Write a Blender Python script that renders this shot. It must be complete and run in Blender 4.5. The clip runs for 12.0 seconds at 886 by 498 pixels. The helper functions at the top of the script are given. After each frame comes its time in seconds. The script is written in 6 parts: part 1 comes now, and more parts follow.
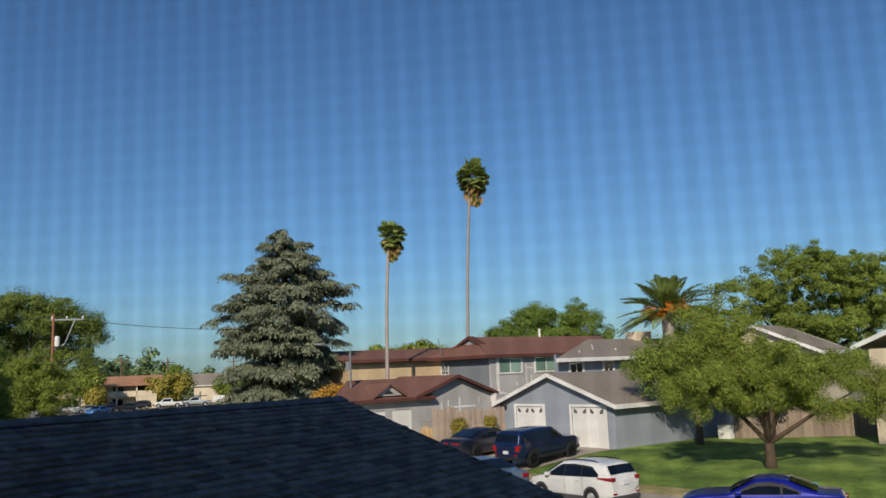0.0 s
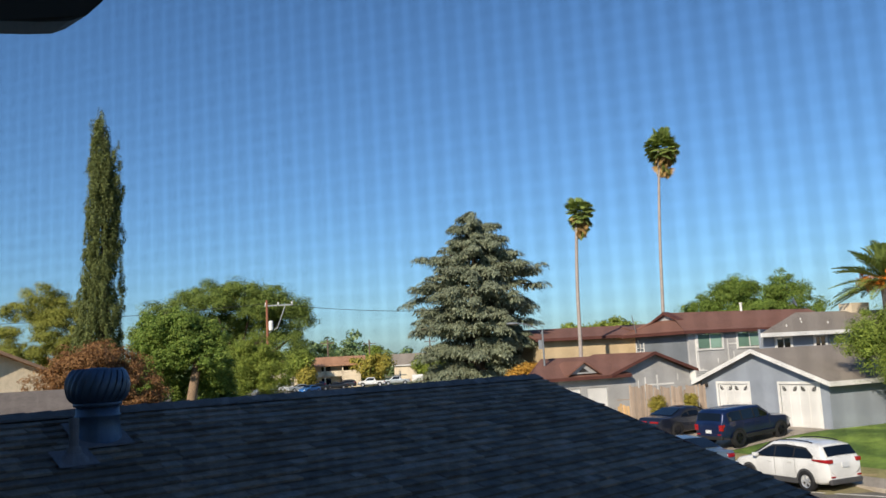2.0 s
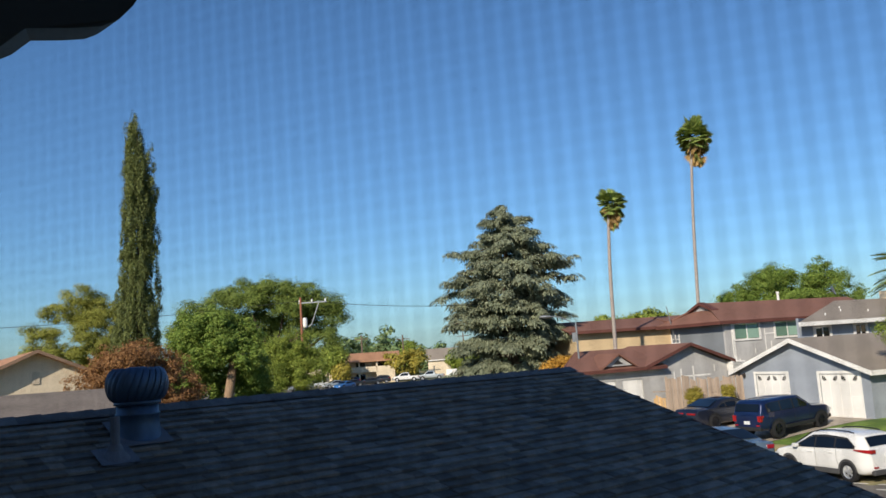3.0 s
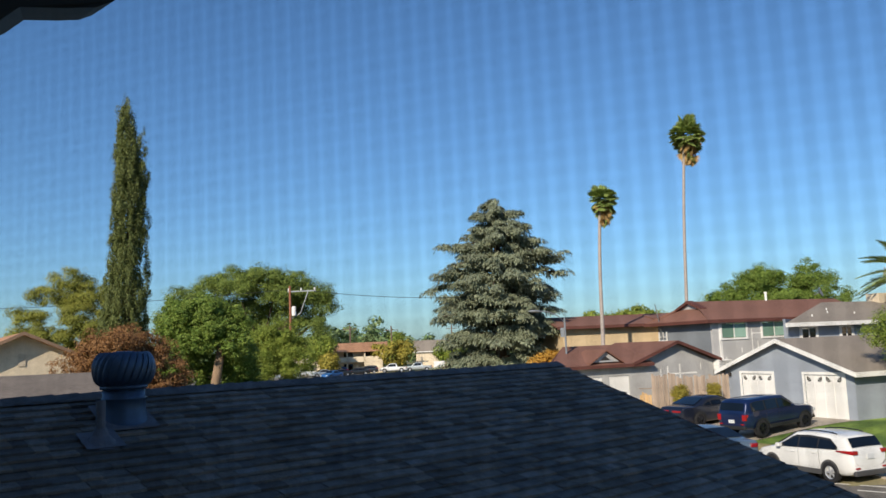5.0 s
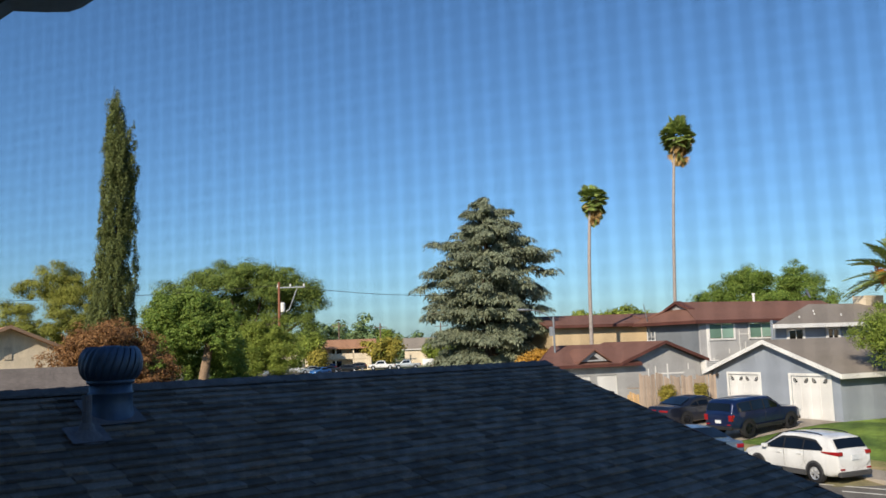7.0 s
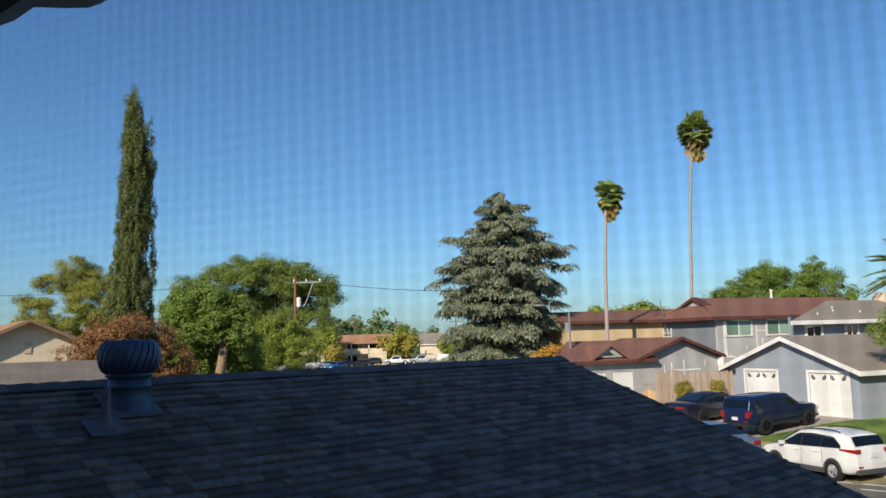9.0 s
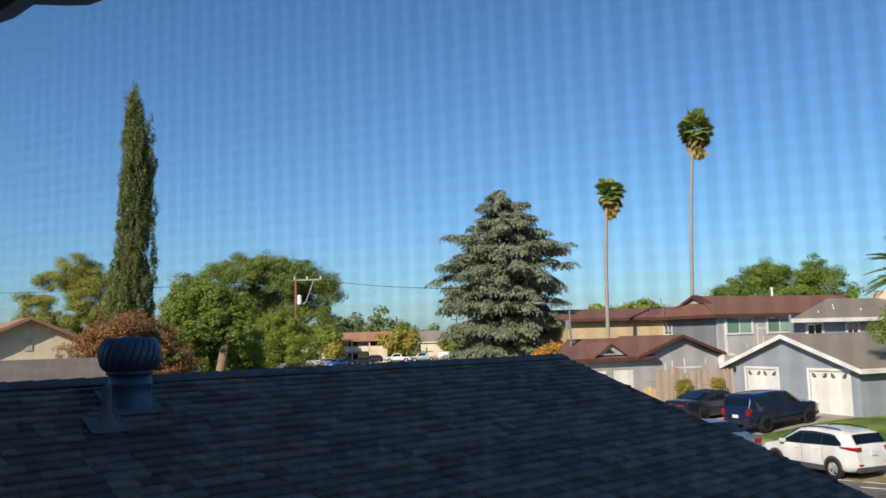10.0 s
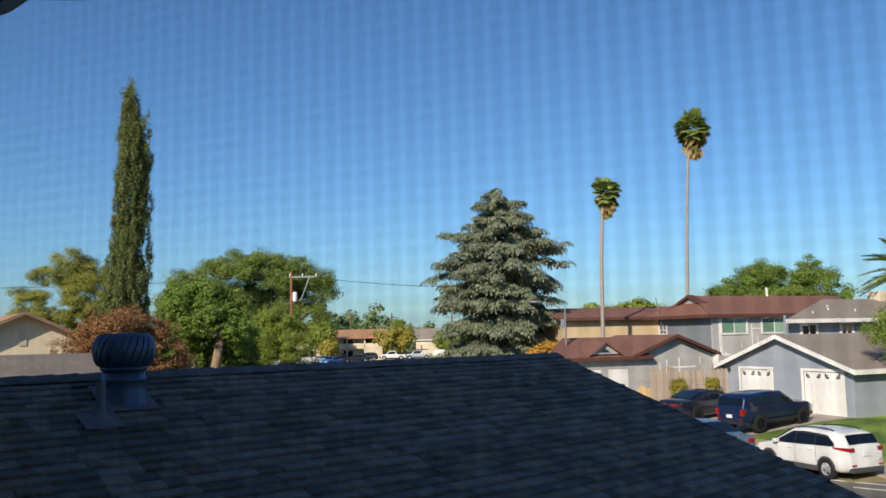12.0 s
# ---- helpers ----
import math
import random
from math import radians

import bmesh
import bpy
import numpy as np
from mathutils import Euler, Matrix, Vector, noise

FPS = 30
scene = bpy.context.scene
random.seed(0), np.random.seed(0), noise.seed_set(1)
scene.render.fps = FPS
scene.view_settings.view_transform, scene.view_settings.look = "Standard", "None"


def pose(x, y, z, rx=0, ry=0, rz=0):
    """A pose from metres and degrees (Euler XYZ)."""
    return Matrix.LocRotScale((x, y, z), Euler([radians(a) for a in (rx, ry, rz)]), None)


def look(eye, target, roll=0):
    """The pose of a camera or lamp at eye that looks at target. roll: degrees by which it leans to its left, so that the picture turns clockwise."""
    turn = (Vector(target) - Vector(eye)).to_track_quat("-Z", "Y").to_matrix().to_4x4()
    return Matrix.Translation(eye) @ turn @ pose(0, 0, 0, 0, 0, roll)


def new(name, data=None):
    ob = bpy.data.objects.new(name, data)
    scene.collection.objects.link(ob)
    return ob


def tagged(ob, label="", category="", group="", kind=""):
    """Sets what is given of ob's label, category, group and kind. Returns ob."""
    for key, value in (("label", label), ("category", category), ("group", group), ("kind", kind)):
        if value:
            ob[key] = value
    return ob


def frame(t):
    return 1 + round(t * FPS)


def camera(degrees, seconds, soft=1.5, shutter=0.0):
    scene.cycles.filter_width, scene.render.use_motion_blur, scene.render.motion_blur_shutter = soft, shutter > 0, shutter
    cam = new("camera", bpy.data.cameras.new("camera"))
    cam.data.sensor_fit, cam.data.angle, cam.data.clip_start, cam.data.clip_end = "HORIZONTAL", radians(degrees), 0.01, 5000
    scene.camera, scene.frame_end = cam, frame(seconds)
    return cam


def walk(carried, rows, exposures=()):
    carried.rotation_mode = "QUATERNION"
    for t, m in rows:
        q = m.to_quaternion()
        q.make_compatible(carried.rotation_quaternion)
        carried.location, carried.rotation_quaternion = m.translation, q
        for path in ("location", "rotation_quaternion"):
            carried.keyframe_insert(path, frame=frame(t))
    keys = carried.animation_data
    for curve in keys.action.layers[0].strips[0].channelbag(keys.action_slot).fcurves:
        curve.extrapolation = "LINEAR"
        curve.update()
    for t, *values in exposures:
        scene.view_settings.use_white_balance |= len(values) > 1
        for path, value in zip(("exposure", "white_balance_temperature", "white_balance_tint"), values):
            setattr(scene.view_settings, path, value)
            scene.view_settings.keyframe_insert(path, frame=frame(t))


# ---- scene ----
# ---- camera and walk ----
EYE_Z = 4.8
cam = camera(56.49, 12.0, 1.5)
cam.data.dof.use_dof, cam.data.dof.focus_distance, cam.data.dof.aperture_fstop = True, 40.0, 30.0
PATH = [  # seconds, x, y, z, yaw, pitch, lean
    (0.0, 0.0114, 0.0051, 0.0073, -14.952, 8.442, -2.337),
    (0.5, 0.0120, 0.0042, 0.0053, -9.255, 8.196, -2.790),
    (1.0, -0.0054, -0.0038, 0.0019, -4.799, 7.949, -3.194),
    (1.5, -0.0022, -0.0020, 0.0004, -3.189, 7.770, -3.054),
    (2.0, 0.0012, 0.0009, 0.0019, -1.767, 7.584, -2.996),
    (2.5, 0.0058, 0.0037, 0.0028, -0.355, 7.455, -3.495),
    (3.0, 0.0018, 0.0011, 0.0027, 0.457, 7.337, -3.832),
    (3.5, 0.0014, 0.0018, 0.0021, 0.444, 7.174, -4.135),
    (5.5, -0.0010, 0.0007, 0.0003, -0.268, 6.722, -1.987),
    (6.0, -0.0019, -0.0017, -0.0006, -0.283, 6.734, -1.856),
    (6.5, -0.0039, -0.0022, -0.0007, -1.048, 6.672, -1.902),
    (7.0, 0.0006, 0.0006, 0.0006, -0.861, 6.580, -1.870),
    (7.5, -0.0020, -0.0023, -0.0015, -0.497, 6.499, -1.765),
    (9.5, -0.0027, -0.0021, -0.0026, 0.294, 6.217, -1.630),
    (10.0, -0.0017, 0.0000, -0.0011, 0.283, 6.134, -1.606),
    (10.5, -0.0067, -0.0034, -0.0024, -0.549, 6.081, -1.658),
    (11.0, -0.0001, 0.0009, -0.0021, -0.279, 6.049, -1.446),
    (11.5, -0.0030, -0.0011, -0.0028, -0.092, 6.029, -1.292),
    (12.0, -0.0000, -0.0000, -0.0000, -0.000, 5.985, -1.200),
]
walk(cam, [(t, pose(x, y, EYE_Z + z, 90 + pitch, 0, yaw) @ pose(0, 0, 0, 0, 0, lean))
           for t, x, y, z, yaw, pitch, lean in PATH],
     [(0.0, -0.2), (0.6, 0.03), (1.2, 0.25), (12.0, 0.25)])

# ---- world, sun, exposure ----
SUN_AZ, SUN_EL = 28.0, 29.0      # the light travels towards this bearing from +y to +x
world = bpy.data.worlds.new("world")
scene.world = world
world.use_nodes = True
wn = world.node_tree
sky = wn.nodes.new("ShaderNodeTexSky")
sky.sky_type, sky.sun_disc = "NISHITA", False
sky.sun_elevation, sky.sun_rotation = radians(SUN_EL), radians(SUN_AZ + 180)
sky.air_density, sky.dust_density, sky.ozone_density = 1.0, 0.7, 4.0
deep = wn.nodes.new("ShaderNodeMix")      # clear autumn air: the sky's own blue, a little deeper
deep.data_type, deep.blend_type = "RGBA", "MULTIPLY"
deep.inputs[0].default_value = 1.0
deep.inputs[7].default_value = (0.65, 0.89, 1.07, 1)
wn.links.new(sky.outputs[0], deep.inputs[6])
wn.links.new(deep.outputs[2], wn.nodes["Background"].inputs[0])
wn.nodes["Background"].inputs[1].default_value = 0.1
sun = new("sun", bpy.data.lights.new("sun", "SUN"))
sun.data.energy, sun.data.angle, sun.data.color = 4.9, radians(0.6), (1.0, 0.88, 0.71)
sa, se = radians(SUN_AZ), radians(SUN_EL)
sun.matrix_world = look((-30 * math.sin(sa), -30 * math.cos(sa), 40), (-30 * math.sin(sa) + math.sin(sa) * math.cos(se), -30 * math.cos(sa) + math.cos(sa) * math.cos(se), 40 - math.sin(se)))


# ---- materials ----
def rgb(h):
    c = [int(h[i:i + 2], 16) / 255 for i in (0, 2, 4)]
    return tuple(x / 12.92 if x <= 0.04045 else ((x + 0.055) / 1.055) ** 2.4 for x in c) + (1,)


MATS = {}


def mat(name, col, rough=0.7, metal=0.0, vary=0.15, scale=3.0, bump=0.0, bscale=40.0, island=0.0, per_object=0.0, coat=0.0, col2=None, stretch=None):
    """Principled surface: base colour varied by two scales of noise, by island or by object, with a fine relief."""
    if name in MATS:
        return MATS[name]
    m = bpy.data.materials.new(name)
    m.use_nodes = True
    nt = m.node_tree
    N, L = nt.nodes, nt.links
    b = N["Principled BSDF"]
    b.inputs["Roughness"].default_value, b.inputs["Metallic"].default_value = rough, metal
    b.inputs["Coat Weight"].default_value = coat
    tc = N.new("ShaderNodeTexCoord")
    src = tc.outputs["Object"]
    if stretch:
        mp = N.new("ShaderNodeMapping")
        mp.inputs["Scale"].default_value = stretch
        L.new(src, mp.inputs[0])
        src = mp.outputs[0]
    n1, n2 = N.new("ShaderNodeTexNoise"), N.new("ShaderNodeTexNoise")
    n1.inputs["Scale"].default_value, n1.inputs["Detail"].default_value = scale, 5
    n2.inputs["Scale"].default_value, n2.inputs["Detail"].default_value = scale * 9, 4
    L.new(src, n1.inputs[0]), L.new(src, n2.inputs[0])
    add = N.new("ShaderNodeMath")
    add.operation = "ADD"
    L.new(n1.outputs[0], add.inputs[0]), L.new(n2.outputs[0], add.inputs[1])
    mr = N.new("ShaderNodeMapRange")
    mr.inputs["From Min"].default_value, mr.inputs["From Max"].default_value = 0.7, 1.3
    mr.inputs["To Min"].default_value, mr.inputs["To Max"].default_value = 1 - vary, 1 + vary
    L.new(add.outputs[0], mr.inputs[0])
    val = mr.outputs[0]
    base = N.new("ShaderNodeRGB")
    base.outputs[0].default_value = rgb(col)
    colour = base.outputs[0]
    pick = None
    if island:
        pick = N.new("ShaderNodeNewGeometry").outputs["Random Per Island"]
    elif per_object:
        pick = N.new("ShaderNodeObjectInfo").outputs["Random"]
    if col2:
        mx = N.new("ShaderNodeMix")
        mx.data_type = "RGBA"
        L.new(colour, mx.inputs[6])
        mx.inputs[7].default_value = rgb(col2)
        if pick is not None:
            L.new(pick, mx.inputs[0])
        else:
            rp = N.new("ShaderNodeMapRange")
            rp.inputs["From Min"].default_value, rp.inputs["From Max"].default_value = 0.38, 0.62
            L.new(n1.outputs[0], rp.inputs[0]), L.new(rp.outputs[0], mx.inputs[0])
        colour = mx.outputs[2]
    if pick is not None:
        k = max(island, per_object)
        m2 = N.new("ShaderNodeMapRange")
        m2.inputs["To Min"].default_value, m2.inputs["To Max"].default_value = 1 - k, 1 + k
        wh = N.new("ShaderNodeTexWhiteNoise")
        wh.noise_dimensions = "1D"
        L.new(pick, wh.inputs["W"]), L.new(wh.outputs[0], m2.inputs[0])
        mu = N.new("ShaderNodeMath")
        mu.operation = "MULTIPLY"
        L.new(val, mu.inputs[0]), L.new(m2.outputs[0], mu.inputs[1])
        val = mu.outputs[0]
    sc = N.new("ShaderNodeVectorMath")
    sc.operation = "SCALE"
    L.new(colour, sc.inputs[0]), L.new(val, sc.inputs["Scale"])
    L.new(sc.outputs[0], b.inputs["Base Color"])
    if bump:
        nb, bp = N.new("ShaderNodeTexNoise"), N.new("ShaderNodeBump")
        nb.inputs["Scale"].default_value, nb.inputs["Detail"].default_value = bscale, 4
        bp.inputs["Strength"].default_value, bp.inputs["Distance"].default_value = bump, 0.02
        L.new(src, nb.inputs[0]), L.new(nb.outputs[0], bp.inputs["Height"]), L.new(bp.outputs[0], b.inputs["Normal"])
    MATS[name] = m
    return m


def leaf_mat(name, dark, light, trans=0.25):
    """Foliage: two greens mixed leaf by leaf, partly letting light through."""
    m = mat(name, dark, 0.6, island=0.14, col2=light, vary=0.2, scale=0.6)
    N, L = m.node_tree.nodes, m.node_tree.links
    b = N["Principled BSDF"]
    b.inputs["Specular IOR Level"].default_value = 0.25
    tr, mx = N.new("ShaderNodeBsdfTranslucent"), N.new("ShaderNodeMixShader")
    L.new(b.inputs["Base Color"].links[0].from_socket, tr.inputs[0])
    mx.inputs[0].default_value = trans
    out = N["Material Output"]
    L.new(b.outputs[0], mx.inputs[1]), L.new(tr.outputs[0], mx.inputs[2]), L.new(mx.outputs[0], out.inputs[0])
    return m


def glass_mat(name, col, rough=0.03):
    m = mat(name, col, rough, vary=0.05)
    m.node_tree.nodes["Principled BSDF"].inputs["Specular IOR Level"].default_value = 0.7
    return m


SHINGLE = mat("asphalt_shingle", "7a7470", 0.9, per_object=0.42, vary=0.35, scale=9, bump=0.7, bscale=160, col2="76685c")
SHINGLE_CAP = mat("ridge_shingle", "66605f", 0.9, per_object=0.3, vary=0.3, scale=9, bump=0.6, bscale=160)
ROOF_BROWN = mat("brown_roof", "80594b", 0.9, vary=0.26, scale=1.5, bump=0.6, bscale=30, col2="6e4d41")
ROOF_GREY = mat("grey_roof", "8d8378", 0.9, vary=0.2, scale=1.5, bump=0.5, bscale=30, col2="80776c")
ROOF_RED = mat("red_tile_roof", "a47a5c", 0.85, vary=0.25, scale=2, bump=0.5, bscale=12)
ROOF_LOW = mat("low_roof", "6d655f", 0.9, vary=0.2, scale=2, bump=0.5, bscale=60)
WALL_BLUE = mat("blue_grey_wall", "8e959f", 0.8, vary=0.08, scale=0.8, bump=0.2, bscale=20)
WALL_GREY = mat("grey_wall", "acabaa", 0.85, vary=0.1, scale=0.7, bump=0.2, bscale=20)
WALL_GREY2 = mat("grey_wall_patched", "a6a5a4", 0.85, vary=0.12, scale=0.7, bump=0.2, bscale=20)
WALL_GREY_DARK = mat("darker_grey_wall", "747a80", 0.85, vary=0.1, scale=0.7, bump=0.2, bscale=20)
WALL_YELLOW = mat("yellow_wall", "bea886", 0.85, vary=0.1, scale=0.8, bump=0.2, bscale=20)
WALL_CREAM = mat("cream_wall", "cfc0a8", 0.85, vary=0.08, scale=0.8, bump=0.2, bscale=25)
WALL_OWN = mat("own_wall", "b8ab98", 0.85, vary=0.08, scale=0.8, bump=0.2, bscale=25)
WHITE = mat("white_paint", "dddbd7", 0.6, vary=0.06, scale=2, bump=0.1, bscale=15)
DARK_TRIM = mat("dark_trim", "2a2624", 0.7, vary=0.2, scale=3)
TAN_TRIM = mat("tan_trim", "836a56", 0.75, vary=0.15, scale=3)
BROWN_TRIM = mat("brown_trim", "59342c", 0.75, vary=0.15, scale=3)
GLASS_GREEN = glass_mat("window_glass", "6c8a7a")
GLASS_DARK = glass_mat("car_glass", "0c0f12")
WOOD_FENCE = mat("fence_wood", "908072", 0.85, per_object=0.22, vary=0.25, scale=3, bump=0.4, bscale=30, stretch=(8, 8, 1))
WOOD_NEW = mat("fence_wood_new", "b8966a", 0.8, per_object=0.15, vary=0.2, scale=3, stretch=(8, 8, 1))
GRASS = mat("grass", "526e22", 0.9, vary=0.4, scale=0.5, bump=0.8, bscale=30, col2="708632")
GROUND = mat("dry_ground", "8d8062", 0.95, vary=0.25, scale=0.25, bump=0.6, bscale=10, col2="757a4e")
DRYGRASS = mat("dry_grass", "97905a", 0.95, vary=0.3, scale=0.8, bump=0.8, bscale=30, col2="a8946c")
ASPHALT = mat("asphalt", "6c675f", 0.9, vary=0.2, scale=0.7, bump=0.4, bscale=80)
CONCRETE = mat("concrete", "a2988a", 0.88, vary=0.15, scale=0.8, bump=0.3, bscale=50)
LINE_WHITE = mat("road_paint", "d8d5cc", 0.8, vary=0.15, scale=4)
BARK = mat("bark", "544537", 0.9, vary=0.35, scale=3, bump=0.8, bscale=14, stretch=(4, 4, 1))
BARK_PALE = mat("pale_bark", "8a745e", 0.9, vary=0.3, scale=3, bump=0.6, bscale=14, stretch=(4, 4, 1))
PALM_BARK = mat("palm_bark", "9a918b", 0.9, vary=0.25, scale=3, bump=0.6, bscale=8, stretch=(1, 1, 5))
METAL_GREY = mat("galvanised_steel", "8c9094", 0.5, 0.6, vary=0.12, scale=4)
METAL_VENT = mat("vent_metal", "4a5a70", 0.5, 0.55, vary=0.12, scale=5)
POLE_FAR = mat("far_pole_wood", "6a5a4e", 0.9)
VENT_DULL = mat("dull_flashing", "6d6a70", 0.75, 0.2, vary=0.15, scale=6)
POLE_WOOD = mat("pole_wood", "8a5a44", 0.9, vary=0.25, scale=3, stretch=(5, 5, 1))
RUBBER = mat("tyre_rubber", "17171a", 0.85, vary=0.2, scale=8)
RIM = mat("alloy_rim", "c2c4c8", 0.35, 0.6, vary=0.08, scale=6)
RIM_DARK = mat("dark_rim", "2c2e33", 0.4, 0.7, vary=0.1, scale=6)
PLASTIC = mat("dark_plastic", "1d1e21", 0.6, vary=0.15, scale=6)
RED_LENS = mat("red_lens", "8e161c", 0.2, vary=0.1, coat=0.5)
CLEAR_LENS = mat("clear_lens", "c9cccf", 0.15, vary=0.1, coat=0.5)
PLATE = mat("plate", "cfd2d4", 0.5, vary=0.05)
FRUIT = mat("date_fruit", "d07a1e", 0.7, island=0.25, vary=0.2)
BLACK_EAVE = mat("eave_paint", "24211f", 0.8, vary=0.15)


def paint(name, col, metal=0.0, rough=0.35):
    return mat(name, col, rough, metal, vary=0.04, scale=1.5, coat=0.8)


# ---- geometry helpers ----
class Geo:
    """Vertices and faces gathered for one mesh."""

    def __init__(self):
        self.v, self.f = [], []

    def add(self, v, f):
        n = len(self.v)
        self.v += [tuple(p) for p in v]
        self.f += [tuple(i + n for i in q) for q in f]
        return self

    def box(self, x0, x1, y0, y1, z0, z1):
        return self.add([(x, y, z) for z in (z0, z1) for x, y in ((x0, y0), (x1, y0), (x1, y1), (x0, y1))],
                        [(3, 2, 1, 0), (4, 5, 6, 7), (0, 1, 5, 4), (1, 2, 6, 5), (2, 3, 7, 6), (3, 0, 4, 7)])

    def slab(self, top, thick):
        """A plate under four or more points, thick metres straight down."""
        n = len(top)
        low = [(x, y, z - thick) for x, y, z in top]
        return self.add(list(top) + low, [tuple(range(n)), tuple(range(2 * n - 1, n - 1, -1))] + [(i, i + n, (i + 1) % n + n, (i + 1) % n) for i in range(n)])

    def prism(self, pts, way):
        """A flat outline pushed along a vector."""
        n = len(pts)
        far = [tuple(a + b for a, b in zip(p, way)) for p in pts]
        return self.add(list(pts) + far, [tuple(range(n - 1, -1, -1)), tuple(range(n, 2 * n))] + [(i, (i + 1) % n, (i + 1) % n + n, i + n) for i in range(n)])

    def tube(self, pts, radii, n=8, cap=True):
        pts = [Vector(p) for p in pts]
        if not hasattr(radii, "__len__"):
            radii = [radii] * len(pts)
        rings = []
        for i, p in enumerate(pts):
            d = (pts[min(i + 1, len(pts) - 1)] - pts[max(i - 1, 0)]).normalized()
            a = d.orthogonal().normalized() if abs(d.z) < 0.95 else d.cross(Vector((0, 1, 0))).normalized()
            b = d.cross(a)
            rings += [p + (a * math.cos(2 * math.pi * k / n) + b * math.sin(2 * math.pi * k / n)) * radii[i] for k in range(n)]
        f = [(i * n + k, i * n + (k + 1) % n, (i + 1) * n + (k + 1) % n, (i + 1) * n + k) for i in range(len(pts) - 1) for k in range(n)]
        if cap:
            f += [tuple(range(n - 1, -1, -1)), tuple(range((len(pts) - 1) * n, len(pts) * n))]
        return self.add(rings, f)

    def lathe(self, prof, n=24, axis="z"):
        """Radius and height pairs turned round the z axis (or the y axis)."""
        v = []
        for r, h in prof:
            for k in range(n):
                c, s = r * math.cos(2 * math.pi * k / n), r * math.sin(2 * math.pi * k / n)
                v.append((c, s, h) if axis == "z" else (c, h, s))
        f = [(i * n + k, i * n + (k + 1) % n, (i + 1) * n + (k + 1) % n, (i + 1) * n + k) for i in range(len(prof) - 1) for k in range(n)]
        if axis != "z":
            f = [q[::-1] for q in f]
        return self.add(v, f)


def mesh_of(name, geo, material, smooth=False, bevel=0.0):
    me = bpy.data.meshes.new(name)
    me.from_pydata(geo.v, [], geo.f)
    if bevel:
        bm = bmesh.new()
        bm.from_mesh(me)
        bmesh.ops.recalc_face_normals(bm, faces=bm.faces)
        bmesh.ops.bevel(bm, geom=bm.edges[:], offset=bevel, segments=2, affect="EDGES", profile=0.6)
        bm.to_mesh(me)
        bm.free()
    me.materials.append(material)
    if smooth:
        me.shade_smooth()
    me.update()
    return me


def thing(name, m=None, label="", category="", group="", kind=""):
    e = new(name)
    e.empty_display_size = 0.2
    if m is not None:
        e.matrix_world = m
    return tagged(e, label, category, group, kind)


def part(name, geo, material, parent=None, label="", smooth=False, bevel=0.0, at=None):
    ob = new(name, geo if isinstance(geo, bpy.types.Mesh) else mesh_of(name, geo, material, smooth, bevel))
    if parent is not None:
        ob.parent = parent
    if at is not None:
        ob.matrix_local = at
    return tagged(ob, label)


def smoothstep(a, b, x):
    t = min(1, max(0, (x - a) / (b - a)))
    return t * t * (3 - 2 * t)


GRID = -67.0
UX, UY = math.cos(radians(GRID)), math.sin(radians(GRID))


def inland(x, y):
    return -UY * x + UX * y


def ground_z(x, y):
    """Street level is 0; beyond the kerb the lots rise to the houses."""
    w = inland(x, y)
    rise = 0.13 * smoothstep(23.1, 23.15, w) + 0.47 * smoothstep(24.5, 32.0, w)
    return rise * (1 - smoothstep(75, 110, y)) * smoothstep(-10, 6, y)


# ---- ground, street, lawn ----
def sheet(name, xs, ys, material, lift=0.0, m=None, label="", kind="structure", category=""):
    """A ground sheet over a grid of local x and y, draped on the lie of the land."""
    m = m or Matrix()
    v, f = [], []
    for y in ys:
        for x in xs:
            p = m @ Vector((x, y, 0))
            v.append((p.x, p.y, ground_z(p.x, p.y) + lift))
    n = len(xs)
    for j in range(len(ys) - 1):
        for i in range(n - 1):
            f.append((j * n + i, j * n + i + 1, (j + 1) * n + i + 1, (j + 1) * n + i))
    return tagged(part(name, Geo().add(v, f), material, None, label), "", category, "", kind)


def steps(a, b, n):
    return [a + (b - a) * i / n for i in range(n + 1)]


GM = pose(0, 0, 0, 0, 0, GRID)          # local x runs along the street towards the camera, local y inland
far = [-3000, -1200, -500, -200, -90]
sheet("ground", far + steps(-60, 80, 70) + [120, 250, 600, 1500, 4000], [-3000, -1000, -300, -100, -50, -20] + steps(-10, 120, 130) + [160, 250, 500, 1200, 4000], GROUND, -0.02, None, "dry sandy ground with sparse weeds", category="ground")
sheet("road", steps(-120, 60, 60), [13.5, 16, 19, 23.0], ASPHALT, 0.0, GM, "worn grey asphalt street", category="road")
# kerb, pavement strip and lawn
kerb = Geo()
for i in range(60):
    kerb.box(-60 + i * 1.5, -60 + i * 1.5 + 1.49, 23.0, 23.16, -0.1, 0.14)
tagged(part("kerb", kerb, CONCRETE, None, "pale concrete kerb along the street"), "", "kerb", "", "structure").matrix_world = GM
sheet("pavement", steps(-60, 30, 45), [23.16, 23.6, 24.6], CONCRETE, 0.012, GM, "pale concrete pavement beside the street", category="pavement")
sheet("verge", steps(-60, 30, 45), [24.6, 25.0, 25.5, 26.0], DRYGRASS, 0.014, GM, "dry yellowed grass strip along the pavement", category="grass")
sheet("driveway", steps(-37.6, -28.3, 9), [24.6, 25.5, 27, 28.5, 30, 31, 32, 32.55], CONCRETE, 0.02, GM, "pale concrete driveway before the garage", category="driveway")
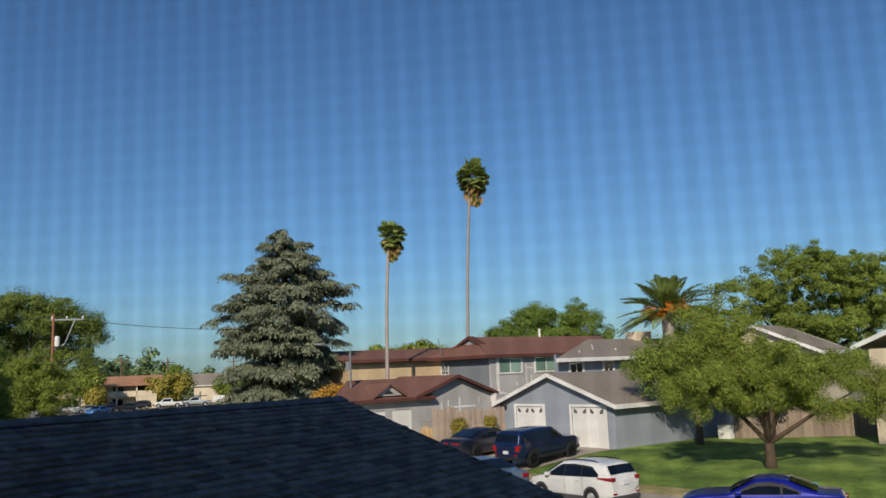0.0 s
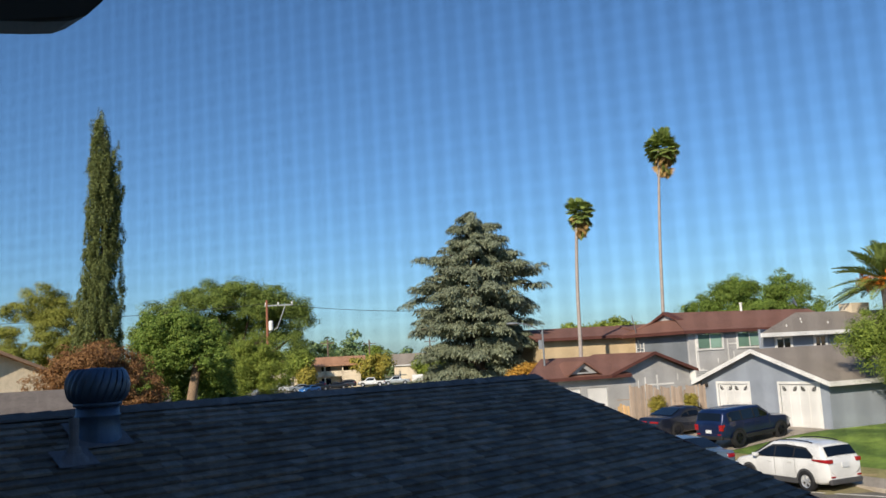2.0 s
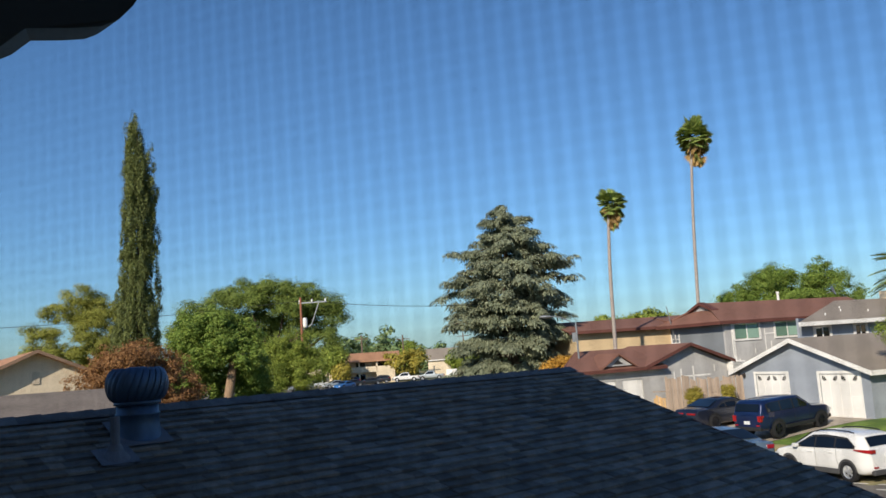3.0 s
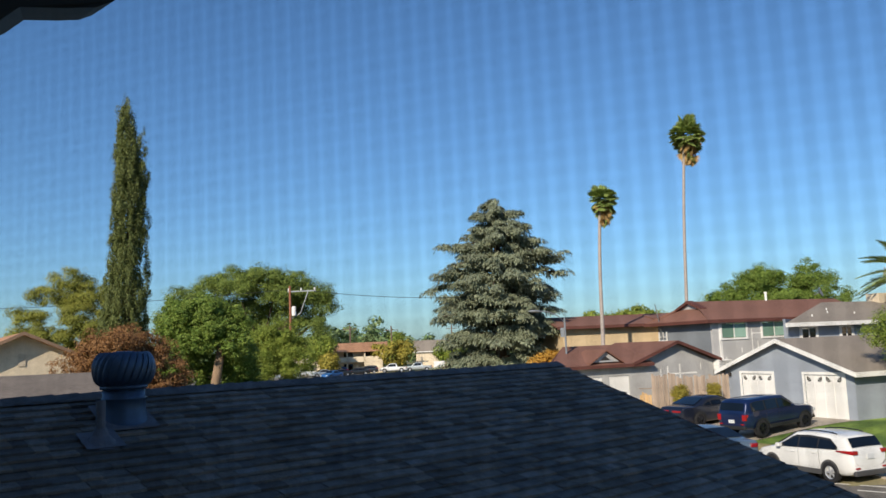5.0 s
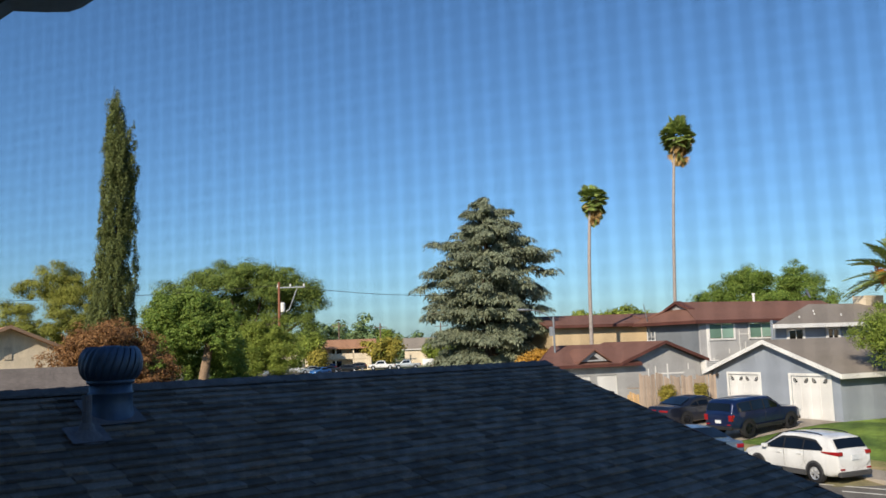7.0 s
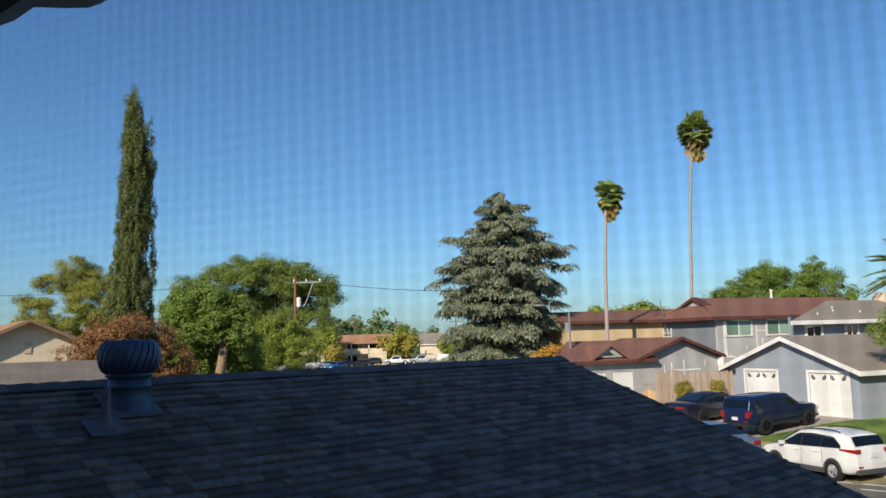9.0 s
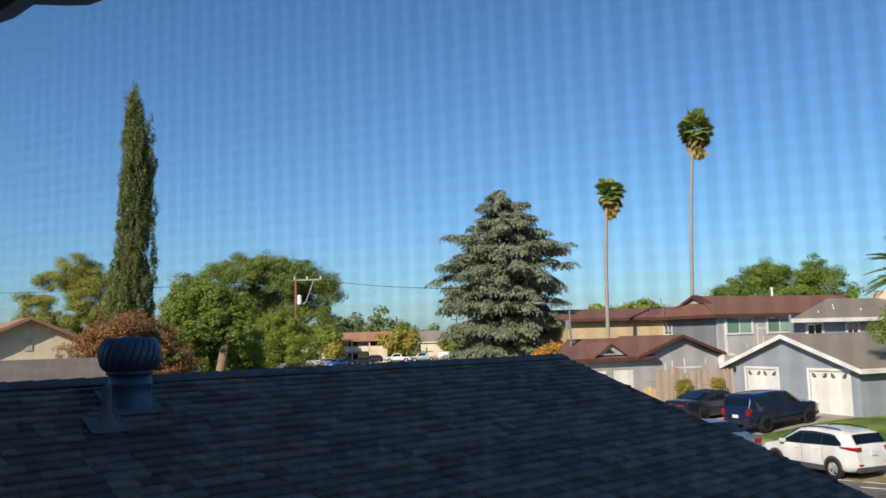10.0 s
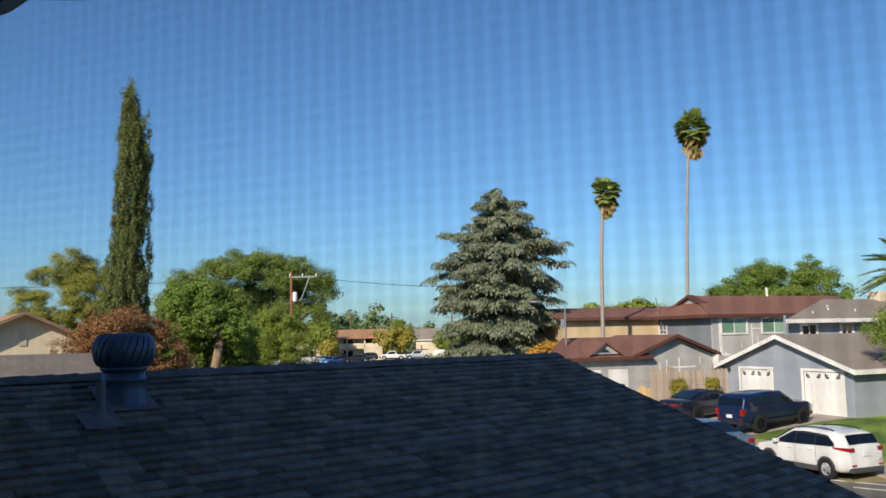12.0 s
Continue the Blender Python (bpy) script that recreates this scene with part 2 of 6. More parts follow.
lawn = sheet("lawn", steps(-28.25, 2, 50), steps(26.0, 60, 60), GRASS, 0.016, GM, "short green lawn sloping to the street", category="lawn")
for k in range(2):
    ln = Geo().box(0, 2.6, 0, 0.11, 0.004, 0.008)
    ob = tagged(part("road_line", ln, LINE_WHITE, None, "worn white line painted on the street"), "", "road marking", "road lines", "structure")
    ob.matrix_world = pose(12.0 + 0.15 * k, 26.75 - 1.35 * k, 0, 0, 0, -42)
lot = sheet("car_park", steps(-75, 40, 30), steps(118, 171, 14), ASPHALT, 0.01, None, "sunlit asphalt car park far off", category="car park")


# ---- houses ----
def gable_roof(parent, x0, x1, y0, y1, eave, ridge, material, trim, over=0.4, along="y", fascia=0.2, name="roof"):
    """Two slopes with thickness and a barge board round the ends; the ridge runs along local x or y."""
    if along == "y":
        c = (x0 + x1) / 2
        k = (ridge - eave) / (c - x0)
        lo = eave - k * over
        sides = [((x0 - over, lo), (c, ridge)), ((c, ridge), (x1 + over, lo))]
        mk = lambda a, s: (a[0], s, a[1])
        s0, s1 = y0 - over, y1 + over
    else:
        c = (y0 + y1) / 2
        k = (ridge - eave) / (c - y0)
        lo = eave - k * over
        sides = [((y0 - over, lo), (c, ridge)), ((c, ridge), (y1 + over, lo))]
        mk = lambda a, s: (s, a[0], a[1])
        s0, s1 = x0 - over, x1 + over
    for a, b in sides:
        q = [mk(a, s0), mk(b, s0), mk(b, s1), mk(a, s1)]
        if along != "y":
            q = q[::-1]
        r = part(name, Geo().slab(q, 0.1), material, parent)
        for s in (s0 - 0.035, s1):
            e = [mk(a, s), mk(b, s), mk(b, s + 0.035), mk(a, s + 0.035)]
            part("barge_board", Geo().slab([(p[0], p[1], p[2] + 0.015) for p in e], fascia), trim, r)
    for a in (sides[0][0], sides[1][1]):
        s = -1 if a is sides[0][0] else 1
        p, q = mk((a[0], a[1]), s0), mk((a[0] + 0.035 * s, a[1]), s1)
        part("fascia", Geo().box(min(p[0], q[0]), max(p[0], q[0]), min(p[1], q[1]), max(p[1], q[1]), a[1] - fascia, a[1] + 0.01), trim, parent)


def window(parent, x0, x1, z0, z1, y, face="-y", bars=1, glass=None, trim=None, blind=False, frame=0.09):
    """A framed window set on a wall: local x along the wall, proud of it."""
    trim, glass = trim or WHITE, glass or GLASS_GREEN
    t = frame
    fr = Geo()
    for a in ((x0 - t, x1 + t, z1, z1 + t), (x0 - t, x1 + t, z0 - t, z0), (x0 - t, x0, z0, z1), (x1, x1 + t, z0, z1)):
        fr.box(a[0], a[1], y - 0.06, y + 0.03, a[2], a[3])
    w = part("window", fr, trim, parent)
    n = bars + 1
    for i in range(n):
        a, b = x0 + (x1 - x0) * i / n, x0 + (x1 - x0) * (i + 1) / n
        part("pane", Geo().box(a + 0.03, b - 0.03, y - 0.02, y - 0.012, z0 + 0.03, z1 - 0.03), GLASS_BLIND if blind and i == n - 1 else glass, w)
        if i:
            part("mullion", Geo().box(a - 0.03, a + 0.03, y - 0.045, y + 0.02, z0, z1), trim, w)
    return w


GLASS_BLIND = mat("glass_with_blind", "8fae9f", 0.15, vary=0.06, scale=3)


def wall_with_holes(x0, x1, z0, z1, y, thick, holes):
    """A wall along local x with real openings; holes are x0, x1, z0, z1."""
    g = Geo()
    xs = sorted({x0, x1, *[h[0] for h in holes], *[h[1] for h in holes]})
    zs = sorted({z0, z1, *[h[2] for h in holes], *[h[3] for h in holes]})
    nx_, nz_ = len(xs), len(zs)
    solid = lambda i, j: 0 <= i < nx_ - 1 and 0 <= j < nz_ - 1 and not any(h[0] < (xs[i] + xs[i + 1]) / 2 < h[1] and h[2] < (zs[j] + zs[j + 1]) / 2 < h[3] for h in holes)
    at = lambda i, j, k: (k * nz_ + j) * nx_ + i
    f = []
    for i in range(nx_ - 1):
        for j in range(nz_ - 1):
            if solid(i, j):
                f += [(at(i, j, 0), at(i + 1, j, 0), at(i + 1, j + 1, 0), at(i, j + 1, 0)), (at(i, j + 1, 1), at(i + 1, j + 1, 1), at(i + 1, j, 1), at(i, j, 1))]
                for di, dj, a, b in ((-1, 0, (i, j + 1), (i, j)), (1, 0, (i + 1, j), (i + 1, j + 1)), (0, -1, (i, j), (i + 1, j)), (0, 1, (i + 1, j + 1), (i, j + 1))):
                    if not solid(i + di, j + dj):
                        f.append((at(*b, 0), at(*a, 0), at(*a, 1), at(*b, 1)))
    return g.add([(x, y + thick * k, z) for k in (0, 1) for z in zs for x in xs], f)


def garage_door(parent, x0, x1, z0, z1, y):
    """White sectional door with four panels and a row of sunburst lights, in a white casing."""
    d = part("garage_door", Geo().box(x0, x1, y + 0.05, y + 0.09, z0, z1), WHITE, parent, "white sectional garage door with sunburst lights")
    h = (z1 - z0) / 4
    for i in range(4):
        for j in range(4):
            w = (x1 - x0) / 4
            part("panel", Geo().box(x0 + j * w + 0.02, x0 + (j + 1) * w - 0.02, y + 0.035, y + 0.052, z0 + i * h + 0.015, z0 + (i + 1) * h - 0.015), WHITE, d)
    for j in range(4):
        w = (x1 - x0) / 4
        c, zc = x0 + (j + 0.5) * w, z0 + 3.32 * h
        sgn = 1 if j % 2 == 0 else -1
        for k in range(3):
            a0, a1 = radians(8 + 29 * k), radians(30 + 29 * k)
            pts = [(c - sgn * 0.17 + sgn * r * math.cos(a), y + 0.030, zc + r * math.sin(a)) for r, a in ((0.08, a0), (0.27, a0), (0.27, a1), (0.08, a1))]
            part("light_pane", Geo().prism(pts, (0, 0.006, 0)), GLASS_DARK, d)
    for a, b, c, e in ((x0 - 0.14, x0, z0, z1 + 0.13), (x1, x1 + 0.14, z0, z1 + 0.13), (x0, x1, z1, z1 + 0.13)):
        part("casing", Geo().box(a, b, y - 0.03, y + 0.05, c, e), WHITE, d)


# blue-grey house: garage gable in front, two-storey part behind; local origin at the garage's front corner line
HB = pose(18.75, 39.1, 0.55, 0, 0, GRID)
house = thing("house", HB, "blue-grey house with white trim and a gabled double garage", "house", "houses across the street")
GX0, GX1, GE, GR = -8.1, 0.42, 2.42, 3.93
part("wall", wall_with_holes(GX0, GX1, -0.6, GE, 0, 0.16, [(-6.85, -4.65, -0.6, 2.13), (-2.52, -0.22, -0.6, 2.13)]), WALL_BLUE, house)
part("wall", Geo().prism([(GX0, 0, GE), (GX1, 0, GE), ((GX0 + GX1) / 2, 0, GR - 0.06)], (0, 0.16, 0)), WALL_BLUE, house)
part("wall", Geo().box(GX1 - 0.16, GX1, 0.16, 9.5, -0.6, GE), WALL_BLUE, house)
part("wall", Geo().box(GX0, GX0 + 0.16, 0.16, 7.5, -0.6, GE), WALL_BLUE, house)
garage_door(house, -6.85, -4.65, 0.02, 2.13, 0)
garage_door(house, -2.52, -0.22, 0.02, 2.13, 0)
gable_roof(house, GX0, GX1, 0, 7.6, GE, GR, ROOF_GREY, WHITE, 0.4, "y", 0.22)
for k in range(6):
    part("roof_bracket", Geo().box(GX1 + 0.02, GX1 + 0.3, 0.5 + k * 1.3, 0.58 + k * 1.3, GE - 0.24, GE - 0.14), DARK_TRIM, house)
part("wall_light", Geo().lathe([(0.0, 0.0), (0.07, 0.02), (0.09, 0.2), (0.05, 0.24), (0, 0.26)], 10).box(-0.03, 0.03, 0, 0.1, 0.1, 0.16), DARK_TRIM, house, at=Matrix.Translation((-7.65, -0.1, 1.95)))
# upper storey: its long wall faces the street corner, local y inland
UPF = pose(19.3, 46.6, 0.3, 0, 0, GRID + 90)   # local x inland, local -y towards the street corner
upper = thing("house", UPF, "blue-grey upper storey under a grey hipped roof", "house", "houses across the street")
part("wall", wall_with_holes(0.35, 14.8, -0.3, 4.95, 0.5, 0.16, [(1.55, 2.6, 3.6, 4.66), (4.65, 5.45, 3.6, 4.66)]), WALL_BLUE, upper)
part("wall", Geo().prism([(0.35, 0.66, 0.3), (0.55, 0.66, 0.3), (5.6, 4.4, 0.3), (5.4, 4.4, 0.3)], (0, 0, 4.95)), WALL_BLUE, upper)
window(upper, 1.55, 2.6, 3.6, 4.66, 0.5, bars=1, glass=GLASS_DARK, frame=0.17)
window(upper, 4.65, 5.45, 3.6, 4.66, 0.5, bars=1, glass=GLASS_DARK, frame=0.17)
# hip roof
hx0, hx1, hy0, hy1, he, hr = -0.2, 15.2, -0.1, 8.0, 5.0, 6.3
mid, xr_, xb_ = 3.9, 7.0, 11.0
for q in (((hx0, hy0, he), (hx1, hy0, he), (hx1, mid, hr), (xr_, mid, hr)), ((hx0, hy0, he), (xr_, mid, hr), (xb_, hy1, he)), ((xr_, mid, hr), (hx1, mid, hr), (hx1, hy1, he), (xb_, hy1, he))):
    part("roof", Geo().slab(q, 0.08), ROOF_GREY, upper)
part("fascia", Geo().box(hx0, hx1, hy0 - 0.04, hy0, he - 0.22, he + 0.01), WHITE, upper)
part("fascia", Geo().prism([(hx0 - 0.03, hy0, he - 0.22), (hx0, hy0, he - 0.22), (hx0, hy0, he + 0.01), (hx0 - 0.03, hy0, he + 0.01)], (xb_ - hx0, hy1 - hy0, 0)), WHITE, upper)
part("soffit", Geo().slab([(hx0 + 0.1, hy0, he - 0.1), (hx1, hy0, he - 0.1), (hx1, 1.0, he - 0.1), (hx0 + 1.6, 1.0, he - 0.1)], 0.02), WHITE, upper)
part("chimney", Geo().box(11.6, 13.3, 3.4, 4.4, hr - 0.3, hr + 0.5), WALL_CREAM, upper, "pale roof box", bevel=0.01)
for k, (x, y) in enumerate(((4.9, 1.6), (5.5, 2.2), (6.8, 1.3), (3.0, 1.0))):
    zz = he + (hr - he) * (y - hy0) / (mid - hy0)
    part("roof_vent", Geo().tube([(x, y, zz - 0.05), (x, y, zz + 0.12)], 0.035, 8), WHITE, upper)
# further gable of the same row, seen over the tree
back = thing("house", pose(33.0, 46.0, 0.75, 0, 0, GRID + 14), "pale house with a grey gable roof and white barge boards", "house", "houses across the street")
part("wall", Geo().box(-4.2, 3.2, 0.3, 7, -0.6, 4.6), WALL_CREAM, back)
part("wall", Geo().prism([(-4.2, 0.3, 4.6), (3.2, 0.3, 4.6), (-0.5, 0.3, 6.2)], (0, 0.16, 0)), WALL_CREAM, back)
gable_roof(back, -4.2, 3.2, 0.3, 7, 4.6, 6.25, ROOF_GREY, WHITE, 0.45, "y", 0.22)
# low wing of the blue house behind the lawn trees
wing = thing("house", pose(25.3, 41.9, 0.6, 0, 0, GRID + 90), "pale grey house wing with white door casings behind the lawn", "house", "houses across the street")
part("wall", wall_with_holes(0.3, 9.0, -0.6, 2.5, 0.6, 0.16, [(0.9, 1.8, -0.6, 2.05)]), WALL_GREY2, wing)
dr = part("door", Geo().box(0.9, 1.8, 0.64, 0.7, 0.0, 2.05), WHITE, wing)
part("handle", Geo().lathe([(0, -0.06), (0.03, -0.05), (0.035, -0.02), (0.015, 0), (0.015, 0.04)], 10, "y"), METAL_GREY, dr, at=Matrix.Translation((1.68, 0.62, 1.0)))
for a in (0.75, 1.8, 4.3):
    part("casing", Geo().box(a, a + 0.15, 0.55, 0.6, -0.1, 2.2), WHITE, wing)
window(wing, 2.6, 3.7, 0.9, 1.9, 0.6, glass=GLASS_DARK)
part("roof", Geo().slab([(0, -0.1, 2.55), (9.4, -0.1, 2.55), (9.4, 4, 3.9), (0, 4, 3.9)], 0.1), ROOF_GREY, wing)
part("fascia", Geo().box(0, 9.4, -0.14, -0.1, 2.34, 2.56), WHITE, wing)

# brown-roofed grey house beyond; local x inland, local -y to the street corner
BR = pose(16.6, 51.4, 0.55, 0, 0, GRID + 90)
brown = thing("house", BR, "grey two-storey house with a brown shingle roof and patched wall", "house", "houses across the street")
BE = 5.12
part("wall", wall_with_holes(0, 13, -0.6, BE, 0, 0.16, [(0.72, 2.68, 4.05, 4.95), (4.02, 5.98, 4.05, 4.95)]), WALL_GREY, brown)
# the left end wall has a darker blue-grey than the front wall
part("wall", Geo().box(0, 0.16, 0.16, 5.3, -0.6, BE), WALL_GREY_DARK, brown)
part("wall", Geo().box(12.84, 13, 0.16, 5.3, -0.6, BE), WALL_GREY, brown)
window(brown, 0.72, 2.68, 4.05, 4.95, 0, blind=True, frame=0.12)
window(brown, 4.02, 5.98, 4.05, 4.95, 0, blind=True, frame=0.12)
# white patches and trim strips on the wall
for a in ((0.62, 0.72, 1.6, 3.95), (3.1, 3.17, 2.2, 4.6), (3.17, 3.9, 4.25, 4.32), (0.72, 1.3, 2.35, 2.45), (0.9, 1.0, 2.6, 2.85), (1.2, 1.34, 2.15, 2.6), (2.2, 2.28, 3.1, 3.4), (3.55, 3.62, 3.3, 3.8)):
    part("paint_patch", Geo().box(a[0], a[1], -0.012, -0.002, a[2], a[3]), WHITE, brown)
window(brown, 0.75, 1.7, 0.9, 1.9, 0, blind=True)
acu = part("cooling_unit", Geo().box(-0.15, 0.9, -0.5, -0.02, 2.15, 2.75), WHITE, brown, "white wall-mounted cooling unit", bevel=0.03)
for k in range(5):
    part("louvre", Geo().box(-0.05, 0.8, -0.515, -0.498, 2.22 + k * 0.1, 2.26 + k * 0.1), METAL_GREY, acu)
EZ = BE + 0.08
RY = 2.75                        # the ridge's distance behind the front wall
part("roof", Geo().slab([(-0.6, -0.38, EZ), (13.6, -0.38, EZ), (13.6, RY, 6.5), (1.0, RY, 6.5), (0.75, RY - 0.55, 6.27)], 0.1), ROOF_BROWN, brown)
part("roof", Geo().slab([(13.6, 6.0, EZ), (-0.6, 6.0, EZ), (0.75, RY + 0.55, 6.27), (1.0, RY, 6.5), (13.6, RY, 6.5)], 0.1), ROOF_BROWN, brown)
part("roof", Geo().slab([(-0.6, 6.0, EZ), (-0.6, -0.38, EZ), (0.7, RY - 1.1, 6.0), (0.7, RY + 1.1, 6.0)], 0.1), ROOF_BROWN, brown)
part("wall", Geo().prism([(0.72, RY - 1.05, 5.95), (0.72, RY + 1.05, 5.95), (0.72, RY, 6.42)], (0.1, 0, 0)), WALL_GREY2, brown)
for s in (-1, 1):
    part("barge_board", Geo().prism([(0.45, RY, 6.38), (0.45, RY + 1.3 * s, 5.86), (0.45, RY + 1.3 * s, 6.02), (0.45, RY, 6.56)], (0.5, 0, 0)), BROWN_TRIM, brown)
part("fascia", Geo().box(-0.6, 13.6, -0.42, -0.38, BE - 0.12, BE + 0.09), BROWN_TRIM, brown)
part("fascia", Geo().box(-0.64, -0.6, -0.42, 6.0, BE - 0.12, BE + 0.09), BROWN_TRIM, brown)
part("corner_board", Geo().box(0.5, 0.6, -0.03, 0.0, 0.5, BE - 0.1), WHITE, brown)
part("vent_pipe", Geo().tube([(7.2, 2.7, 6.3), (7.2, 2.7, 6.95)], 0.08, 10).tube([(7.2, 2.7, 6.95), (7.2, 2.7, 7.05)], 0.11, 10), WHITE, brown)
part("satellite_dish", Geo().lathe([(0.0, 0.0), (0.2, 0.03), (0.34, 0.1), (0.36, 0.11), (0.34, 0.12), (0.2, 0.05), (0, 0.02)], 16).tube([(0, 0, 0), (0.05, 0, -0.4)], 0.025, 6), METAL_GREY, brown, "grey satellite dish", at=pose(12.2, 2.7, 6.95, 70, 0, 30))
ant = part("antenna_mast", Geo().tube([(-0.12, 4.7, 4.1), (-0.3, 4.6, 4.6), (-0.75, 4.5, 6.5)], 0.03, 6), METAL_GREY, brown)
part("antenna_rack", Geo().box(-0.12, -0.06, 4.3, 5.2, 4.0, 4.05).box(-0.12, -0.06, 4.3, 5.2, 4.25, 4.3).box(-0.12, -0.06, 4.3, 4.35, 4.05, 4.6).box(-0.12, -0.06, 4.7, 4.75, 4.05, 4.6).box(-0.12, -0.06, 5.1, 5.15, 4.05, 4.6), WHITE, ant, "white antenna bracket on the wall")

# single-storey wing of the brown house: white garage doors under a hipped brown roof, gable to its side
WG = pose(6.98, 47.28, 0.58, 0, 0, GRID + 90)
low = thing("house", WG, "grey low wing with brown roof and white garage doors", "house", "houses across the street")
part("wall", wall_with_holes(-1.25, 5.2, -0.5, 2.75, 0, 0.16, [(-0.95, 0.35, -0.5, 2.1), (0.72, 2.2, -0.5, 2.1), (2.65, 4.05, -0.5, 2.1)]), WALL_GREY2, low)
for a, b in ((-0.95, 0.35), (0.72, 2.2), (2.65, 4.05)):
    dd = part("garage_door", Geo().box(a, b, 0.06, 0.1, -0.4, 2.1), WHITE, low)
    for i in range(5):
        part("panel", Geo().box(a + 0.03, b - 0.03, 0.045, 0.06, -0.4 + i * 0.5 + 0.02, -0.4 + (i + 1) * 0.5 - 0.02), WHITE, dd)
part("wall", Geo().prism([(-1.25, 0.16, -0.5), (-1.05, 0.16, -0.5), (2.2, 4.5, -0.5), (2.0, 4.5, -0.5)], (0, 0, 3.25)), WALL_GREY2, low)
part("roof", Geo().slab([(-1.75, -0.4, 2.78), (5.6, -0.4, 2.78), (5.6, 3.2, 3.9), (1.6, 3.2, 3.9)], 0.09), ROOF_BROWN, low)
part("roof", Geo().slab([(4.5, 7, 2.78), (-1.75, -0.6, 2.78), (1.6, 3.2, 3.9)], 0.09), ROOF_BROWN, low)
part("roof", Geo().slab([(5.6, 7, 2.78), (4.5, 7, 2.78), (1.6, 3.2, 3.9), (5.6, 3.2, 3.9)], 0.09), ROOF_BROWN, low)
part("fascia", Geo().box(-1.75, 5.6, -0.44, -0.4, 2.6, 2.79), BROWN_TRIM, low)
# small gablet over the doors
part("wall", Geo().prism([(1.4, -0.2, 2.95), (3.3, -0.2, 2.95), (2.35, -0.2, 3.55)], (0, 1.6, 0)), WALL_GREY2, low)
for s in (-1, 1):
    part("gablet_roof", Geo().slab([(2.35, -0.4, 3.68), (2.35 + s * 1.15, -0.4, 2.95), (2.35 + s * 1.15, 1.9, 2.95), (2.35, 1.9, 3.68)][::s], 0.1), ROOF_BROWN, low)
part("gable_vent", Geo().prism([(2.0, -0.22, 3.05), (2.7, -0.22, 3.05), (2.35, -0.22, 3.3)], (0, 0.02, 0)), DARK_TRIM, low)
# side gable
part("wall", Geo().box(5.2, 10.3, 0.0, 0.16, -0.5, 2.75), WALL_GREY2, low)
part("wall", Geo().prism([(4.6, 0.0, 2.75), (10.3, 0.0, 2.75), (7.4, 0.0, 3.9)], (0, 0.16, 0)), WALL_GREY2, low)
for s, e in ((-1, 3.3), (1, 3.2)):
    q = [(7.4, -0.45, 4.0), (7.4 + s * e, -0.45, 2.82), (7.4 + s * e, 6, 2.82), (7.4, 6, 4.0)]
    part("roof", Geo().slab(q if s < 0 else q[::-1], 0.09), ROOF_BROWN, low)
    part("barge_board", Geo().prism([(7.4, -0.49, 3.83), (7.4 + s * e, -0.49, 2.65), (7.4 + s * e, -0.49, 2.84), (7.4, -0.49, 4.02)], (0, 0.04, 0)), BROWN_TRIM, low)
for a in ((6.3, 6.36, 1.75, 2.35), (6.8, 6.9, 1.7, 2.5), (6.9, 9.0, 1.98, 2.08), (7.7, 7.8, 1.6, 2.6), (9.3, 9.36, 2.2, 2.6)):
    part("paint_patch", Geo().box(a[0], a[1], -0.012, -0.002, a[2], a[3]), WHITE, low)

# yellow house behind
YE = pose(8.9, 59.3, 0.5, 0, 0, GRID + 78)
yellow = thing("house", YE, "yellow two-storey house with a brown roof", "house", "houses across the street")
part("wall", Geo().box(-0.3, 7.4, 0.4, 7.5, -0.5, 5.4), WALL_YELLOW, yellow)
part("wall", Geo().box(7.4, 12.0, -0.6, 7.5, -0.5, 5.4), WALL_YELLOW, yellow)
part("roof", Geo().slab([(-0.9, -0.2, 5.36), (7.2, -0.2, 5.36), (7.2, 4, 6.15), (-0.9, 4, 6.15)], 0.1), ROOF_BROWN, yellow)
part("roof", Geo().slab([(7.2, -1.2, 5.36), (12.5, -1.2, 5.36), (12.5, 4, 6.2), (7.2, 4, 6.2)], 0.1), ROOF_BROWN, yellow)
part("roof", Geo().slab([(12.5, 8, 5.36), (-0.9, 8, 5.36), (-0.9, 4, 6.15), (12.5, 4, 6.2)], 0.1), ROOF_BROWN, yellow)
part("fascia", Geo().box(-0.9, 7.2, -0.24, -0.2, 5.16, 5.37), BROWN_TRIM, yellow)
part("fascia", Geo().box(7.2, 12.5, -1.24, -1.2, 5.16, 5.37), BROWN_TRIM, yellow)
part("satellite_dish", Geo().lathe([(0.0, 0.0), (0.2, 0.03), (0.36, 0.1), (0.34, 0.12), (0.2, 0.05), (0, 0.02)], 16).tube([(0, 0, 0), (0.05, 0, -0.5)], 0.03, 6), METAL_GREY, yellow, "grey satellite dish", at=pose(7.0, -1.2, 5.5, 70, 0, 0))

# house at the lawn's far end
EH = pose(29.0, 33.6, 0.35, 0, 0, GRID)
endh = thing("house", EH, "beige house with a grey roof and white fascia", "house", "houses across the street")
part("wall", Geo().box(0.6, 8, 0.5, 9, -0.5, 4.7), WALL_CREAM, endh)
part("roof", Geo().slab([(0, 0, 4.85), (0, 9, 4.85), (4.5, 5, 6.6), (4.5, 0, 6.6)], 0.1), ROOF_GREY, endh)
part("roof", Geo().slab([(9, 9, 4.85), (9, 0, 4.85), (4.5, 0, 6.6), (4.5, 5, 6.6)], 0.1), ROOF_GREY, endh)
